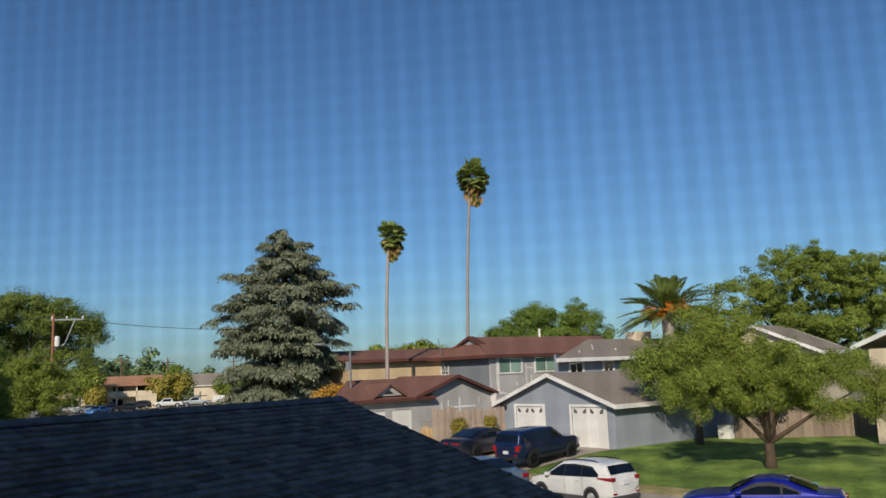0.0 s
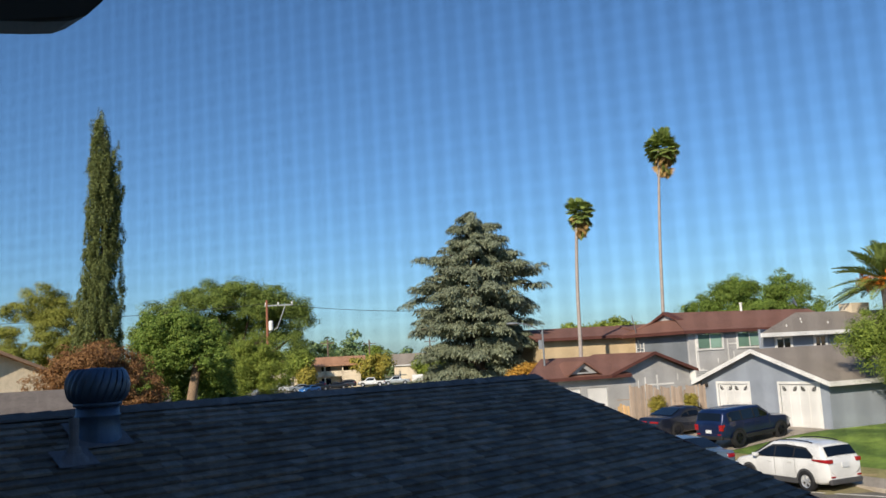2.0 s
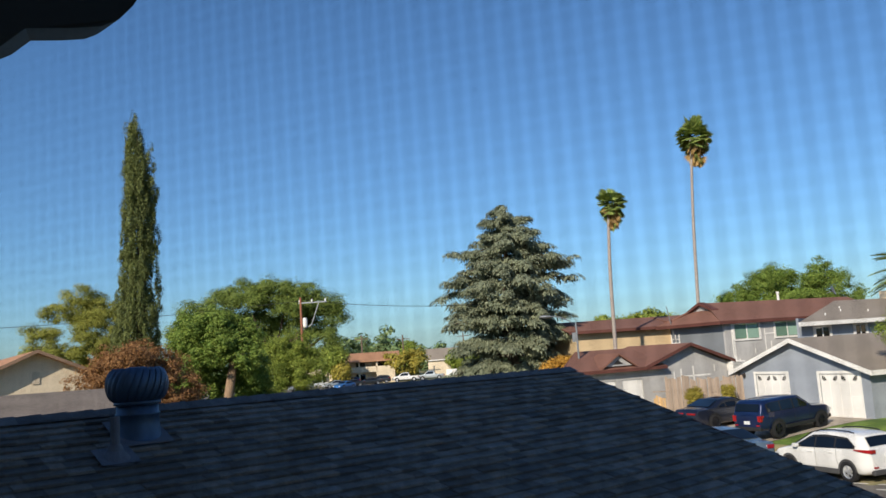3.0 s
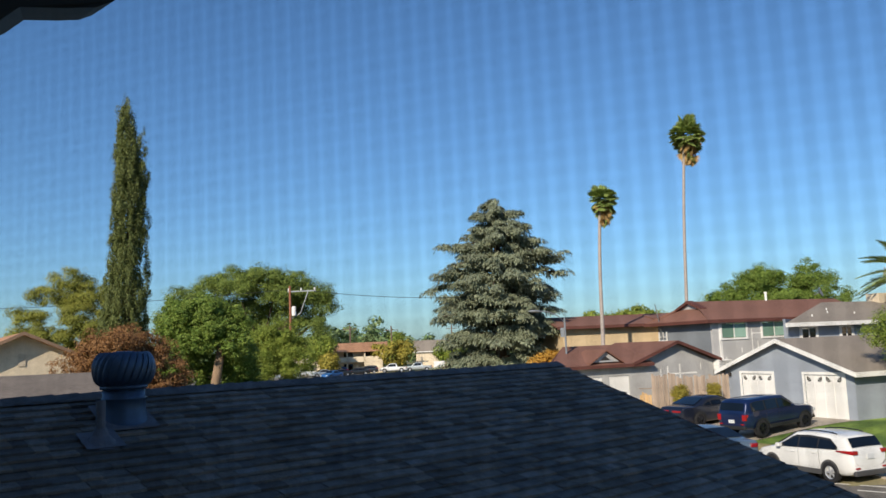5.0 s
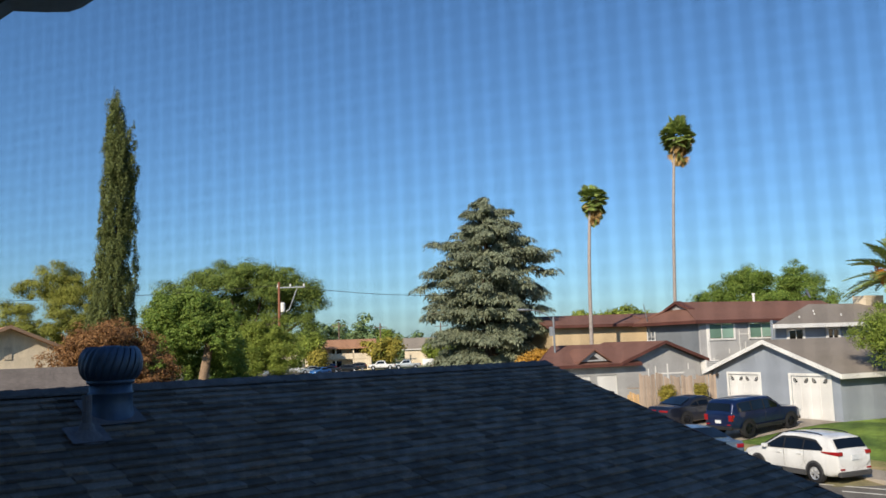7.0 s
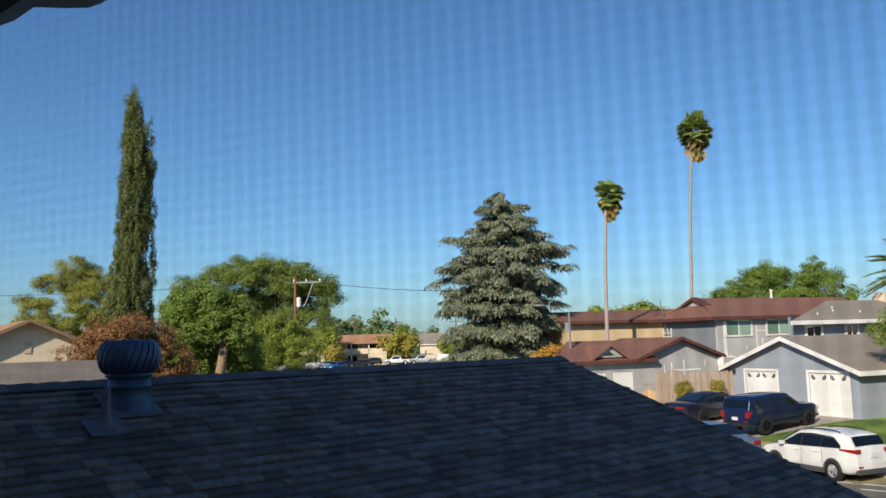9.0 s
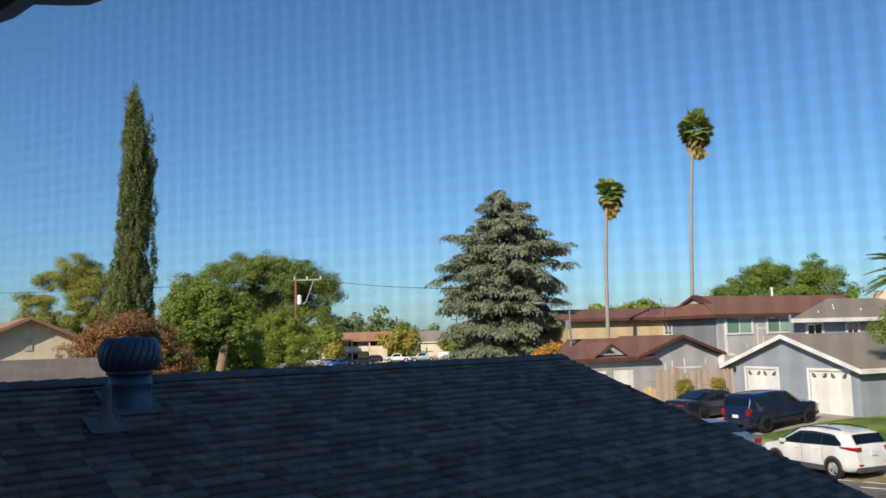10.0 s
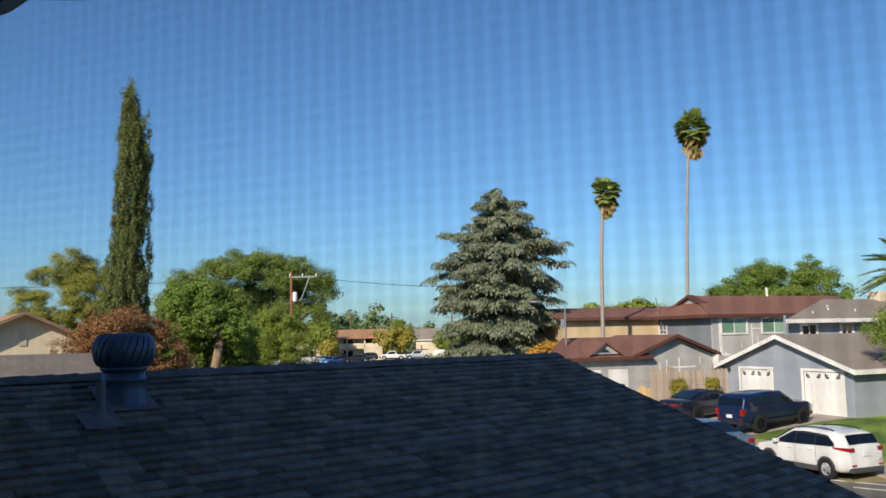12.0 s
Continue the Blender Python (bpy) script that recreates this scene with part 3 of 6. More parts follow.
part("roof", Geo().slab([(0, 9, 4.85), (9, 9, 4.85), (4.5, 5, 6.6)], 0.1), ROOF_GREY, endh)
part("fascia", Geo().box(-0.04, 0, 0, 9, 4.65, 4.87), WHITE, endh)
part("fascia", Geo().prism([(0, -0.04, 4.65), (4.5, -0.04, 6.4), (9, -0.04, 4.65), (9, -0.04, 4.87), (4.5, -0.04, 6.62), (0, -0.04, 4.87)], (0, 0.04, 0)), WHITE, endh)

# cream gabled house and low grey roof on the near side
CR = pose(-13.75, 27.0, -0.1, 0, 0, 35)
cream = thing("house", CR, "cream stucco house with a terracotta-coloured gable roof", "house", "near houses")
part("wall", Geo().box(-4.2, 4.2, 0.0, 9, -0.2, 4.0), WALL_CREAM, cream)
part("wall", Geo().prism([(-4.2, 0, 4.0), (4.2, 0, 4.0), (0, 0, 5.85)], (0, 0.16, 0)), WALL_CREAM, cream)
gable_roof(cream, -4.2, 4.2, 0, 9, 4.05, 5.95, ROOF_RED, TAN_TRIM, 0.4, "y", 0.11)
part("gable_vent", Geo().box(-0.11, 0.11, -0.03, -0.002, 4.85, 5.25), WALL_OWN, cream)
part("downpipe", Geo().tube([(2.1, -0.05, 0), (2.1, -0.05, 4.9)], 0.04, 8), WALL_CREAM, cream)
LR = pose(-5.7, 15.05, 0, 0, 0, GRID + 90)
lowh = thing("house", LR, "single-storey house with a faded grey-brown shingle roof", "house", "near houses")
part("wall", Geo().box(-12, -0.4, -3.4, 3.4, -0.1, 3.35), WALL_CREAM, lowh)
gable_roof(lowh, -12, -0.4, -3.6, 3.6, 3.4, 4.62, ROOF_LOW, BROWN_TRIM, 0.4, "x", 0.16)


# ---- trees ----
RNG = np.random.default_rng(7)


def unit(n):
    d = RNG.normal(size=(n, 3))
    return d / np.linalg.norm(d, axis=1, keepdims=True)


def quads(c, a, b):
    """Leaf blades: centres with half-axes a and b, pointed at the tip, as vertices and faces."""
    n = len(c)
    v = np.stack([c - a, c + b * 0.8 - a * 0.1, c + a, c - b * 0.8 - a * 0.1], 1).reshape(-1, 3)
    return v, np.arange(4 * n).reshape(n, 4)


def leaf_mesh(name, sets, material):
    v = np.concatenate([s[0] for s in sets])
    n, f = 0, []
    for s in sets:
        f.append(s[1] + n)
        n += len(s[0])
    f = np.concatenate(f)
    me = bpy.data.meshes.new(name)
    me.vertices.add(len(v)), me.loops.add(f.size), me.polygons.add(len(f))
    me.vertices.foreach_set("co", v.astype(np.float32).ravel())
    me.loops.foreach_set("vertex_index", f.astype(np.int32).ravel())
    me.polygons.foreach_set("loop_start", np.arange(0, f.size, 4, dtype=np.int32))
    me.update(calc_edges=True)
    me.materials.append(material)
    return me


def clump_leaves(blobs, n, size, inner=0.35, up=0.3, hang=0.0, tuft=4.2, per=80, wide=0.55, tall=0.75):
    """Leaves in many small tufts through the outer shell of a crowd of uneven lumps: x, y, z, rx, ry, rz."""
    blobs = np.asarray(blobs, float)
    area = (blobs[:, 3] * blobs[:, 4] + blobs[:, 3] * blobs[:, 5] + blobs[:, 4] * blobs[:, 5])
    nt = max(20, n // per)
    which = RNG.choice(len(blobs), nt, p=area / area.sum())
    d = unit(nt)
    r = 1 - inner * RNG.random(nt) ** 1.3 + 0.13 * RNG.normal(size=nt)
    tc = blobs[which, :3] + d * blobs[which, 3:] * r[:, None]
    tr = size * tuft * (0.5 + 0.8 * RNG.random(nt))
    k = RNG.integers(0, nt, n)
    off = unit(n) * (RNG.random(n) ** 0.45)[:, None]
    c = tc[k] + off * tr[k][:, None] * np.array([1.15, 1.15, tall]) + 0.25 * size * RNG.normal(size=(n, 3))
    a = unit(n)
    a[:, 2] = a[:, 2] * (1 - hang) - hang
    nrm = d[k] * 0.4 + off * 0.9 + np.array([0, 0, up]) + 0.7 * unit(n)
    b = np.cross(nrm, a)
    b /= np.linalg.norm(b, axis=1, keepdims=True) + 1e-9
    a = np.cross(b, nrm)
    a /= np.linalg.norm(a, axis=1, keepdims=True) + 1e-9
    s = size * (0.5 + 0.9 * RNG.random(n))[:, None]
    return quads(c, a * s, b * s * wide)


def lumps(cx, cy, cz, rx, ry, rz, n, r0, r1, flat=0.8, low=-1.0):
    """Lumps scattered over an ellipsoid, larger inside."""
    out = []
    for _ in range(n):
        d = unit(1)[0]
        while d[2] < low:
            d = unit(1)[0]
        k = 0.45 + 0.5 * RNG.random()
        r = r0 + (r1 - r0) * RNG.random()
        out.append((cx + d[0] * rx * k, cy + d[1] * ry * k, cz + d[2] * rz * k, r, r, r * flat))
    return out


def limbs(geo, base, tips, r, bend=0.3, fork=None):
    for t in tips:
        a, b = Vector(base), Vector(t)
        m = a.lerp(b, 0.5) + Vector((RNG.normal() * bend, RNG.normal() * bend, abs(RNG.normal()) * bend * 0.5))
        geo.tube([a, a.lerp(m, 0.6), m, m.lerp(b, 0.6), b], [r, r * 0.8, r * 0.6, r * 0.4, r * 0.15], 6)


def broad_tree(x, y, z, label, blobs, n, size, material, trunk_r, fork_z, tips, bark=None, group="", name="tree", lean=(0, 0), hang=0.0, category="tree", **leaf):
    """Tapered trunk with limbs into a leafy crown; blobs are relative to the foot."""
    t = thing(name, Matrix.Translation((x, y, z)), label, category, group)
    g = Geo()
    f = (lean[0], lean[1], fork_z)
    g.tube([(0, 0, -0.15), (lean[0] * 0.2, lean[1] * 0.2, fork_z * 0.3), (lean[0] * 0.6, lean[1] * 0.6, fork_z * 0.7), f], [trunk_r * 1.35, trunk_r * 1.05, trunk_r * 0.95, trunk_r * 0.85], 9)
    limbs(g, f, tips, trunk_r * 0.55, 0.4)
    part("trunk", g, bark or BARK, t, smooth=True)
    part("crown", leaf_mesh("crown", [clump_leaves(blobs, n, size, hang=hang, **leaf)], material), None, t)
    return t


LEAF_MID = leaf_mat("leaf_mid", "5c7230", "9aa84c", 0.3)
LEAF_BRIGHT = leaf_mat("leaf_bright", "567230", "8ea04c", 0.32)
LEAF_OLIVE = leaf_mat("leaf_olive", "62782e", "a2ac50", 0.32)
LEAF_PINE = leaf_mat("leaf_pine", "4e6430", "8a9848", 0.18)
LEAF_PINE_Y = leaf_mat("leaf_pine_yellow", "6c7636", "a4a24c", 0.22)
LEAF_CYP = leaf_mat("leaf_cypress", "4f5a34", "788048", 0.15)
LEAF_CEDAR = leaf_mat("leaf_cedar", "727c66", "9ea388", 0.25)
LEAF_BROWN = leaf_mat("leaf_brown", "765438", "a27a4e", 0.25)
LEAF_AUTUMN = leaf_mat("leaf_autumn", "a67c30", "c89c48", 0.25)
LEAF_YELLOW = leaf_mat("leaf_yellow", "827f36", "b0a048", 0.3)
LEAF_PALM = leaf_mat("leaf_palm", "60763a", "a2ae60", 0.25)
LEAF_DEAD = leaf_mat("leaf_dead", "947448", "bea068", 0.2)
LEAF_FAR = leaf_mat("leaf_far", "56704a", "8a9a68", 0.2)


def foot(x, y):
    return (x, y, ground_z(x, y))


# cypress: a tall column with a second leader
cyp = thing("cypress_tree", Matrix.Translation(foot(-12.1, 31.8)), "tall narrow dark green Italian cypress with ragged edges", "tree", "near trees")
g = Geo().tube([(0, 0, -0.2), (0, 0, 4), (0.05, 0, 9), (0, 0, 14.4)], [0.3, 0.24, 0.15, 0.03], 8)
part("trunk", g, BARK, cyp)
cb = []
CYP_Z, CYP_R = (0.6, 3, 5, 7, 8.6, 9.6, 11, 12.2, 13.3, 14.1, 14.6), (0.7, 0.92, 0.92, 0.8, 0.6, 0.62, 0.62, 0.54, 0.44, 0.27, 0.1)
for k in range(110):
    h = 0.7 + 13.8 * k / 109
    prof = float(np.interp(h, CYP_Z, CYP_R))
    for j in range(4):
        a = 2.4 * k + 1.57 * j + RNG.normal() * 0.4
        rr = prof * (0.66 + 0.1 * RNG.normal())
        cb.append((rr * math.cos(a) - 0.12 + 0.1 * math.sin(h * 0.7), rr * math.sin(a), h + RNG.normal() * 0.2, prof * 0.32 + 0.05, prof * 0.32 + 0.05, 0.42))
for k in range(26):
    h = 5.5 + 7.9 * k / 25
    cb.append((0.52 + 0.05 * math.sin(k), 0.1, h, 0.2, 0.25, 0.4))
part("crown", leaf_mesh("crown", [clump_leaves(cb, 200000, 0.055, inner=0.25, up=0.1, hang=-0.7, tuft=1.7, per=60, wide=0.3, tall=3.6)], LEAF_CYP), None, cyp)

# cedar: uneven boughs carrying overlapping pads of needles with hanging fringes
ced = thing("cedar_tree", Matrix.Translation(foot(4.2, 62.0)), "large grey-green deodar cedar with layered drooping boughs", "tree", "far trees")
tg = Geo().tube([(0, 0, -0.2), (0, 0, 5), (0.0, 0, 11), (-0.1, 0, 15.2)], [0.5, 0.38, 0.2, 0.04], 10)
CED_Z = (0.5, 2.5, 4.5, 6.2, 8.0, 9.4, 10.8, 11.8, 12.8, 13.5, 14.3, 15.0, 15.5)
CED_L = (5.9, 6.0, 5.6, 4.9, 5.7, 5.4, 4.9, 4.2, 2.7, 2.4, 2.1, 1.2, 0.6)
CED_R = (4.4, 4.6, 4.8, 4.9, 5.1, 5.6, 4.9, 3.8, 3.6, 2.9, 2.3, 1.1, 0.7)
sets, nb = [], 175
for k in range(nb):
    q = (k + 0.5) / nb
    h = 0.8 + 14.1 * q ** 1.02 + RNG.normal() * 0.3
    az = k * 2.39996 + RNG.normal() * 0.25 if h > 5 or k % 4 else math.pi + 0.5 * RNG.normal()
    dx, dy = math.cos(az), math.sin(az)
    reach = float(np.interp(h, CED_Z, CED_R if dx > 0 else CED_L))
    reach = (0.45 + 0.55 * abs(dx)) * reach + 0.55 * (1 - abs(dx)) * 0.9 * reach
    reach *= 1.0 - 0.4 * RNG.random() ** 1.8
    tilt = 0.10 + 0.14 * RNG.normal() + 0.10 * (h / 16)
    fall = 0.28 + 0.10 * RNG.random()
    spine = lambda t: h + reach * (tilt * t - fall * t * t * 0.8)
    npad = int(3 + 1.9 * reach)
    for j in range(npad):
        t = 0.28 + 0.72 * (j + RNG.random()) / npad
        s = RNG.normal() * 0.2 * reach * (1.15 - t)
        rp = (0.42 + 0.4 * RNG.random()) * (1.15 - 0.45 * t) * (0.72 + 0.05 * reach)
        px_, py_, pz_ = dx * reach * t - dy * s, dy * reach * t + dx * s, spine(t) - 0.25 * abs(s) + 0.1 * RNG.normal()
        n = int(330 * rp * rp + 70)
        ph = 6.2832 * RNG.random(n)
        r = np.sqrt(RNG.random(n)) * rp
        ex, ey = np.cos(ph) * r * 1.35, np.sin(ph) * r * 0.9
        edge = r / rp
        hang = (RNG.random(n) < 0.4) * edge * RNG.random(n) * 0.55 * rp
        cz = pz_ + 0.22 * rp - 0.62 * rp * edge ** 2 - hang + 0.05 * RNG.normal(size=n)
        c = np.stack([px_ + dx * ex - dy * ey, py_ + dy * ex + dx * ey, cz], 1)
        ax = np.stack([dx * (np.cos(ph) + 0.5) - dy * np.sin(ph), dy * (np.cos(ph) + 0.5) + dx * np.sin(ph), -0.15 - 1.3 * edge * edge - 2.0 * hang], 1) + 0.3 * RNG.normal(size=(n, 3))
        ax /= np.linalg.norm(ax, axis=1, keepdims=True)
        sd = np.cross(ax, np.array([0, 0, 1.0]) + 0.3 * unit(n))
        sd /= np.linalg.norm(sd, axis=1, keepdims=True) + 1e-9
        L = (0.13 * (0.6 + 0.8 * RNG.random(n)))[:, None]
        sets.append(quads(c, ax * L, sd * L * 0.36))
    tg.tube([(0, 0, h - 0.1), (dx * reach * 0.5, dy * reach * 0.5, spine(0.5) - 0.06), (dx * reach * 0.92, dy * reach * 0.92, spine(0.92) - 0.08)], [0.09, 0.06, 0.015], 5, False)
part("trunk", tg, BARK, ced)
part("crown", leaf_mesh("crown", sets, LEAF_CEDAR), None, ced)


def fan_palm(x, y, top, crown, label, sway, group="tall palms"):
    """Tall fan palm: thin bowed trunk, round green head of fans and a skirt of dead ones."""
    z0 = ground_z(x, y)
    p = thing("palm_tree", Matrix.Translation((x, y, z0)), label, "palm tree", group)
    hh = top - z0 - crown * 1.0
    pts = [(sway * q ** 1.1 + 0.05 * math.sin(q * 7), 0, hh * q - 0.2 * (q == 0)) for q in steps(0, 1, 12)]
    part("trunk", Geo().tube(pts, [0.15 - 0.05 * q for q in steps(0, 1, 12)], 9), PALM_BARK, p, "slim pale trunk", smooth=True)
    o = np.array([pts[-1][0] + 0.25, 0, hh])
    green, dead = [], []
    for k in range(170):
        is_dead = k >= 112
        az = RNG.random() * 6.283
        if is_dead:
            low = RNG.random()
            d = np.array([math.cos(az) * 0.3, math.sin(az) * 0.3, -1.0])
            c = o + np.array([math.cos(az), math.sin(az), 0]) * crown * (0.08 + 0.34 * RNG.random()) * (1.15 - 0.8 * low) + np.array([0, 0, -crown * (0.05 + 1.15 * low)])
        else:
            el = math.asin(-0.72 + 1.68 * RNG.random())
            d = np.array([math.cos(az) * math.cos(el), math.sin(az) * math.cos(el), math.sin(el)])
            c = o + d * crown * (0.2 + 0.42 * RNG.random()) * np.array([0.95, 0.95, 1.25])
        d = d / np.linalg.norm(d)
        side = np.cross(d, [0, 0, 1.0]) + 0.35 * unit(1)[0]
        side /= np.linalg.norm(side)
        nbl = 15
        ang = np.linspace(-1.2, 1.2, nbl)
        R = crown * (0.36 + 0.1 * RNG.random())
        bl = d[None] * np.cos(ang)[:, None] + side[None] * np.sin(ang)[:, None] - np.array([0, 0, 0.3])
        bl /= np.linalg.norm(bl, axis=1, keepdims=True)
        w = np.cross(bl, np.cross(side, d)[None] + 0.5 * unit(nbl))
        w /= np.linalg.norm(w, axis=1, keepdims=True) + 1e-9
        (dead if is_dead and k % 4 else green).append(quads(c[None] + bl * R * 0.5, bl * R * 0.5, w * R * 0.13))
    part("fronds", leaf_mesh("fronds", green, LEAF_PALM), None, p, "green fan fronds")
    part("dead_fronds", leaf_mesh("dead_fronds", dead, LEAF_DEAD), None, p, "skirt of dry brown fronds")


fan_palm(10.3, 55.0, 15.4, 1.22, "tall thin fan palm with a skirt of dry fronds", 0.55)
fan_palm(18.3, 63.4, 22.15, 1.68, "tallest thin fan palm with a skirt of dry fronds", 1.15)

# date palm with orange fruit
dp = thing("date_palm", Matrix.Translation(foot(31.0, 53.7)), "stout date palm with arching feather fronds and orange fruit", "palm tree")
part("trunk", Geo().tube([(0, 0, -0.2), (0, 0, 3), (0, 0, 7.6)], [0.5, 0.42, 0.5], 10), PALM_BARK, dp)
fr = []
for k in range(58):
    az = k * 2.39996
    el = 1.45 - 1.75 * ((k % 19) / 18) + 0.08 * RNG.normal()
    n = 60
    t = np.linspace(0.1, 1, n)
    Lf = 3.2 + 0.4 * RNG.random()
    r = Lf * (t * math.cos(el) + 0.12 * t ** 2)
    hgt = Lf * (t * math.sin(el) - 0.22 * t ** 2.4)
    cen = np.stack([math.cos(az) * r, math.sin(az) * r, 7.7 + hgt], 1)
    tan = np.gradient(cen, axis=0)
    tan /= np.linalg.norm(tan, axis=1, keepdims=True)
    for s in (-1, 1):
        sd = np.cross(tan, [0, 0, 1.0]) * s
        sd /= np.linalg.norm(sd, axis=1, keepdims=True) + 1e-9
        b = sd * 0.7 + tan * 0.55 + np.array([0, 0, 0.25]) + 0.1 * unit(n)
        ln = (0.36 * np.sin(np.pi * np.clip(t * 0.9 + 0.08, 0, 1)) + 0.06)[:, None]
        fr.append(quads(cen + b * ln, b * ln, tan * 0.06))
part("fronds", leaf_mesh("fronds", fr, LEAF_PALM), None, dp, "long arching green fronds")
fb = [(1.45 * math.cos(a), 1.45 * math.sin(a), 7.85 + 0.25 * math.sin(3 * a), 0.42, 0.42, 0.48) for a in steps(0, 5.6, 9)]
part("fruit", leaf_mesh("fruit", [clump_leaves(fb, 9000, 0.06, 0.6, per=40)], FRUIT), None, dp, "orange date clusters")

# lawn trees
nx, ny = 20.7, 28.95
nb_ = [(-1.7, 0.4, 5.8, 0.8, 0.8, 0.8), (-0.6, 0.0, 4.3, 0.9, 0.9, 0.8), (-2.6, 0.5, 4.6, 1.0, 1.0, 0.9), (0.8, -0.2, 4.1, 0.9, 0.9, 0.8), (2.0, -0.6, 4.0, 0.9, 0.9, 0.8), (3.2, -1.1, 3.5, 0.9, 0.9, 0.8), (4.4, -1.6, 2.9, 0.9, 0.9, 0.8), (-1.0, -0.5, 4.0, 0.9, 0.9, 0.8), (0.4, 0.7, 3.4, 0.8, 0.8, 0.6), (-3.3, 0.8, 3.3, 0.8, 0.8, 0.8), (1.8, 0.4, 3.0, 0.7, 0.7, 0.6), (-1.9, -0.3, 3.0, 0.7, 0.7, 0.6)]
nb_ += [(0.1, -0.9, 2.7, 0.7, 0.7, 0.5), (-1.3, -0.6, 2.6, 0.7, 0.7, 0.5), (1.3, -1.0, 2.5, 0.7, 0.7, 0.5), (2.7, -1.3, 2.4, 0.7, 0.7, 0.5), (-2.6, 0.0, 2.6, 0.7, 0.7, 0.5), (3.9, -1.7, 2.2, 0.7, 0.7, 0.5)]
nb_ += [(-2.6, 0.6, 5.4, 0.9, 0.9, 0.9), (-0.6, 0.3, 5.3, 1.0, 0.9, 0.8), (5.2, -1.9, 3.3, 1.0, 0.9, 0.8)]
nb_ += lumps(0.4, -0.3, 3.5, 4.4, 2.8, 1.4, 46, 0.25, 0.5, 1.2) + lumps(-2.0, 0.4, 5.0, 1.3, 1.3, 1.5, 16, 0.2, 0.45, 1.1)
broad_tree(*foot(nx, ny), "spreading multi-stemmed tree with fine yellow-green leaves on the lawn", nb_, 190000, 0.06, LEAF_OLIVE, 0.2, 0.95, [(-2.4, 0.5, 3.6), (-1.4, 0.2, 4.8), (-0.4, -0.2, 4.6), (0.7, 0.1, 3.9), (1.9, -0.6, 3.4), (3.2, -1.1, 2.8), (0.2, 0.7, 3.2)], BARK, "lawn trees", hang=0.6, tuft=6.5, per=520, wide=0.26, tall=1.25, inner=0.5)
b2 = [(0, 0, 4.2, 2.0, 1.8, 1.4), (-1.6, 0.5, 3.6, 1.4, 1.3, 1.1), (-2.2, 0.7, 4.3, 1.2, 1.2, 1.0), (-0.6, 0.1, 3.0, 1.3, 1.2, 0.8), (1.4, -0.4, 2.9, 1.2, 1.1, 0.7), (1.2, -0.4, 3.8, 1.4, 1.3, 1.1), (0.2, 0.2, 5.3, 1.3, 1.2, 0.9)] + lumps(0, 0, 4.2, 2.3, 2.0, 1.6, 18, 0.35, 0.7)
broad_tree(*foot(23.3, 38.2), "darker leafy tree beside the house on the lawn", b2, 80000, 0.075, LEAF_MID, 0.17, 2.0, [(-0.9, 0.2, 3.8), (0.9, -0.3, 4.0), (0.1, 0.2, 4.6)], None, "lawn trees", hang=0.4, tuft=5.5, per=200, wide=0.34, tall=1.1)
broad_tree(*foot(27.2, 37.6), "slender leafy tree on the lawn", [(0, 0, 3.6, 1.7, 1.5, 1.3)] + lumps(0, 0, 3.6, 2.0, 1.7, 1.4, 14, 0.35, 0.7), 16000, 0.09, LEAF_OLIVE, 0.13, 2.0, [(-0.8, 0.1, 3.2), (0.7, -0.2, 3.4)], None, "lawn trees")

# tall trees behind the houses
bb = [(-3.0, 2.0, 8.2, 2.2, 2.0, 1.8), (0, 0, 9.2, 3.0, 2.6, 2.4), (3.2, -2.4, 8.6, 3.0, 2.6, 2.4), (5.4, -4, 7.6, 2.6, 2.6, 2.4), (-1.0, 1.0, 6.3, 2.8, 2.4, 2.2), (2.4, -1.4, 6.0, 3.2, 2.6, 2.2)] + lumps(1, -0.6, 8.0, 5.6, 4.6, 3.6, 60, 0.4, 1.0, 0.8)
K = 1.16
bb = [(a * K, b * K, 4.8 + (c - 4.8) * K, d * K, e * K, f * K) for a, b, c, d, e, f in bb]
broad_tree(*foot(36.2 * K, 45.8 * K), "large bright green broadleaf tree behind the houses", bb, 170000, 0.1, LEAF_MID, 0.4, 3.5, [(-2.6, 1.6, 7.5), (0, 0, 8.5), (3, -2, 8), (5, -3.6, 7)], None, "trees behind the houses", hang=0.3, tuft=5.0, per=170, wide=0.4)
bc = [(-2.2, 1.2, 7.8, 1.5, 1.5, 1.3), (-1.0, 0.4, 8.7, 1.4, 1.4, 1.1), (-3.3, 1.4, 7.0, 1.3, 1.3, 0.9), (2.4, -1.2, 8.7, 1.0, 1.1, 1.4), (3.3, -1.6, 7.6, 1.3, 1.3, 1.3), (0.6, -0.2, 6.8, 2.4, 2.0, 1.3), (-4.6, 2.0, 7.4, 0.7, 0.7, 0.4), (4.8, -2.0, 6.9, 0.7, 0.7, 0.6)] + lumps(-0.2, 0, 7.7, 4.0, 2.6, 2.1, 34, 0.3, 0.7)
broad_tree(*foot(28.0, 69.5), "bright green broadleaf tree showing above the brown roof", bc, 80000, 0.11, LEAF_BRIGHT, 0.35, 3.5, [(-3, 1.2, 7.0), (-1.0, 0.2, 8.2), (2.4, -1.2, 8.2), (3.6, -1.8, 7)], None, "trees behind the houses", hang=0.3, tuft=5.0, per=170, wide=0.34)
bg = lumps(0, 0, 5.9, 4.8, 1.5, 1.2, 40, 0.4, 0.8, 1.0)
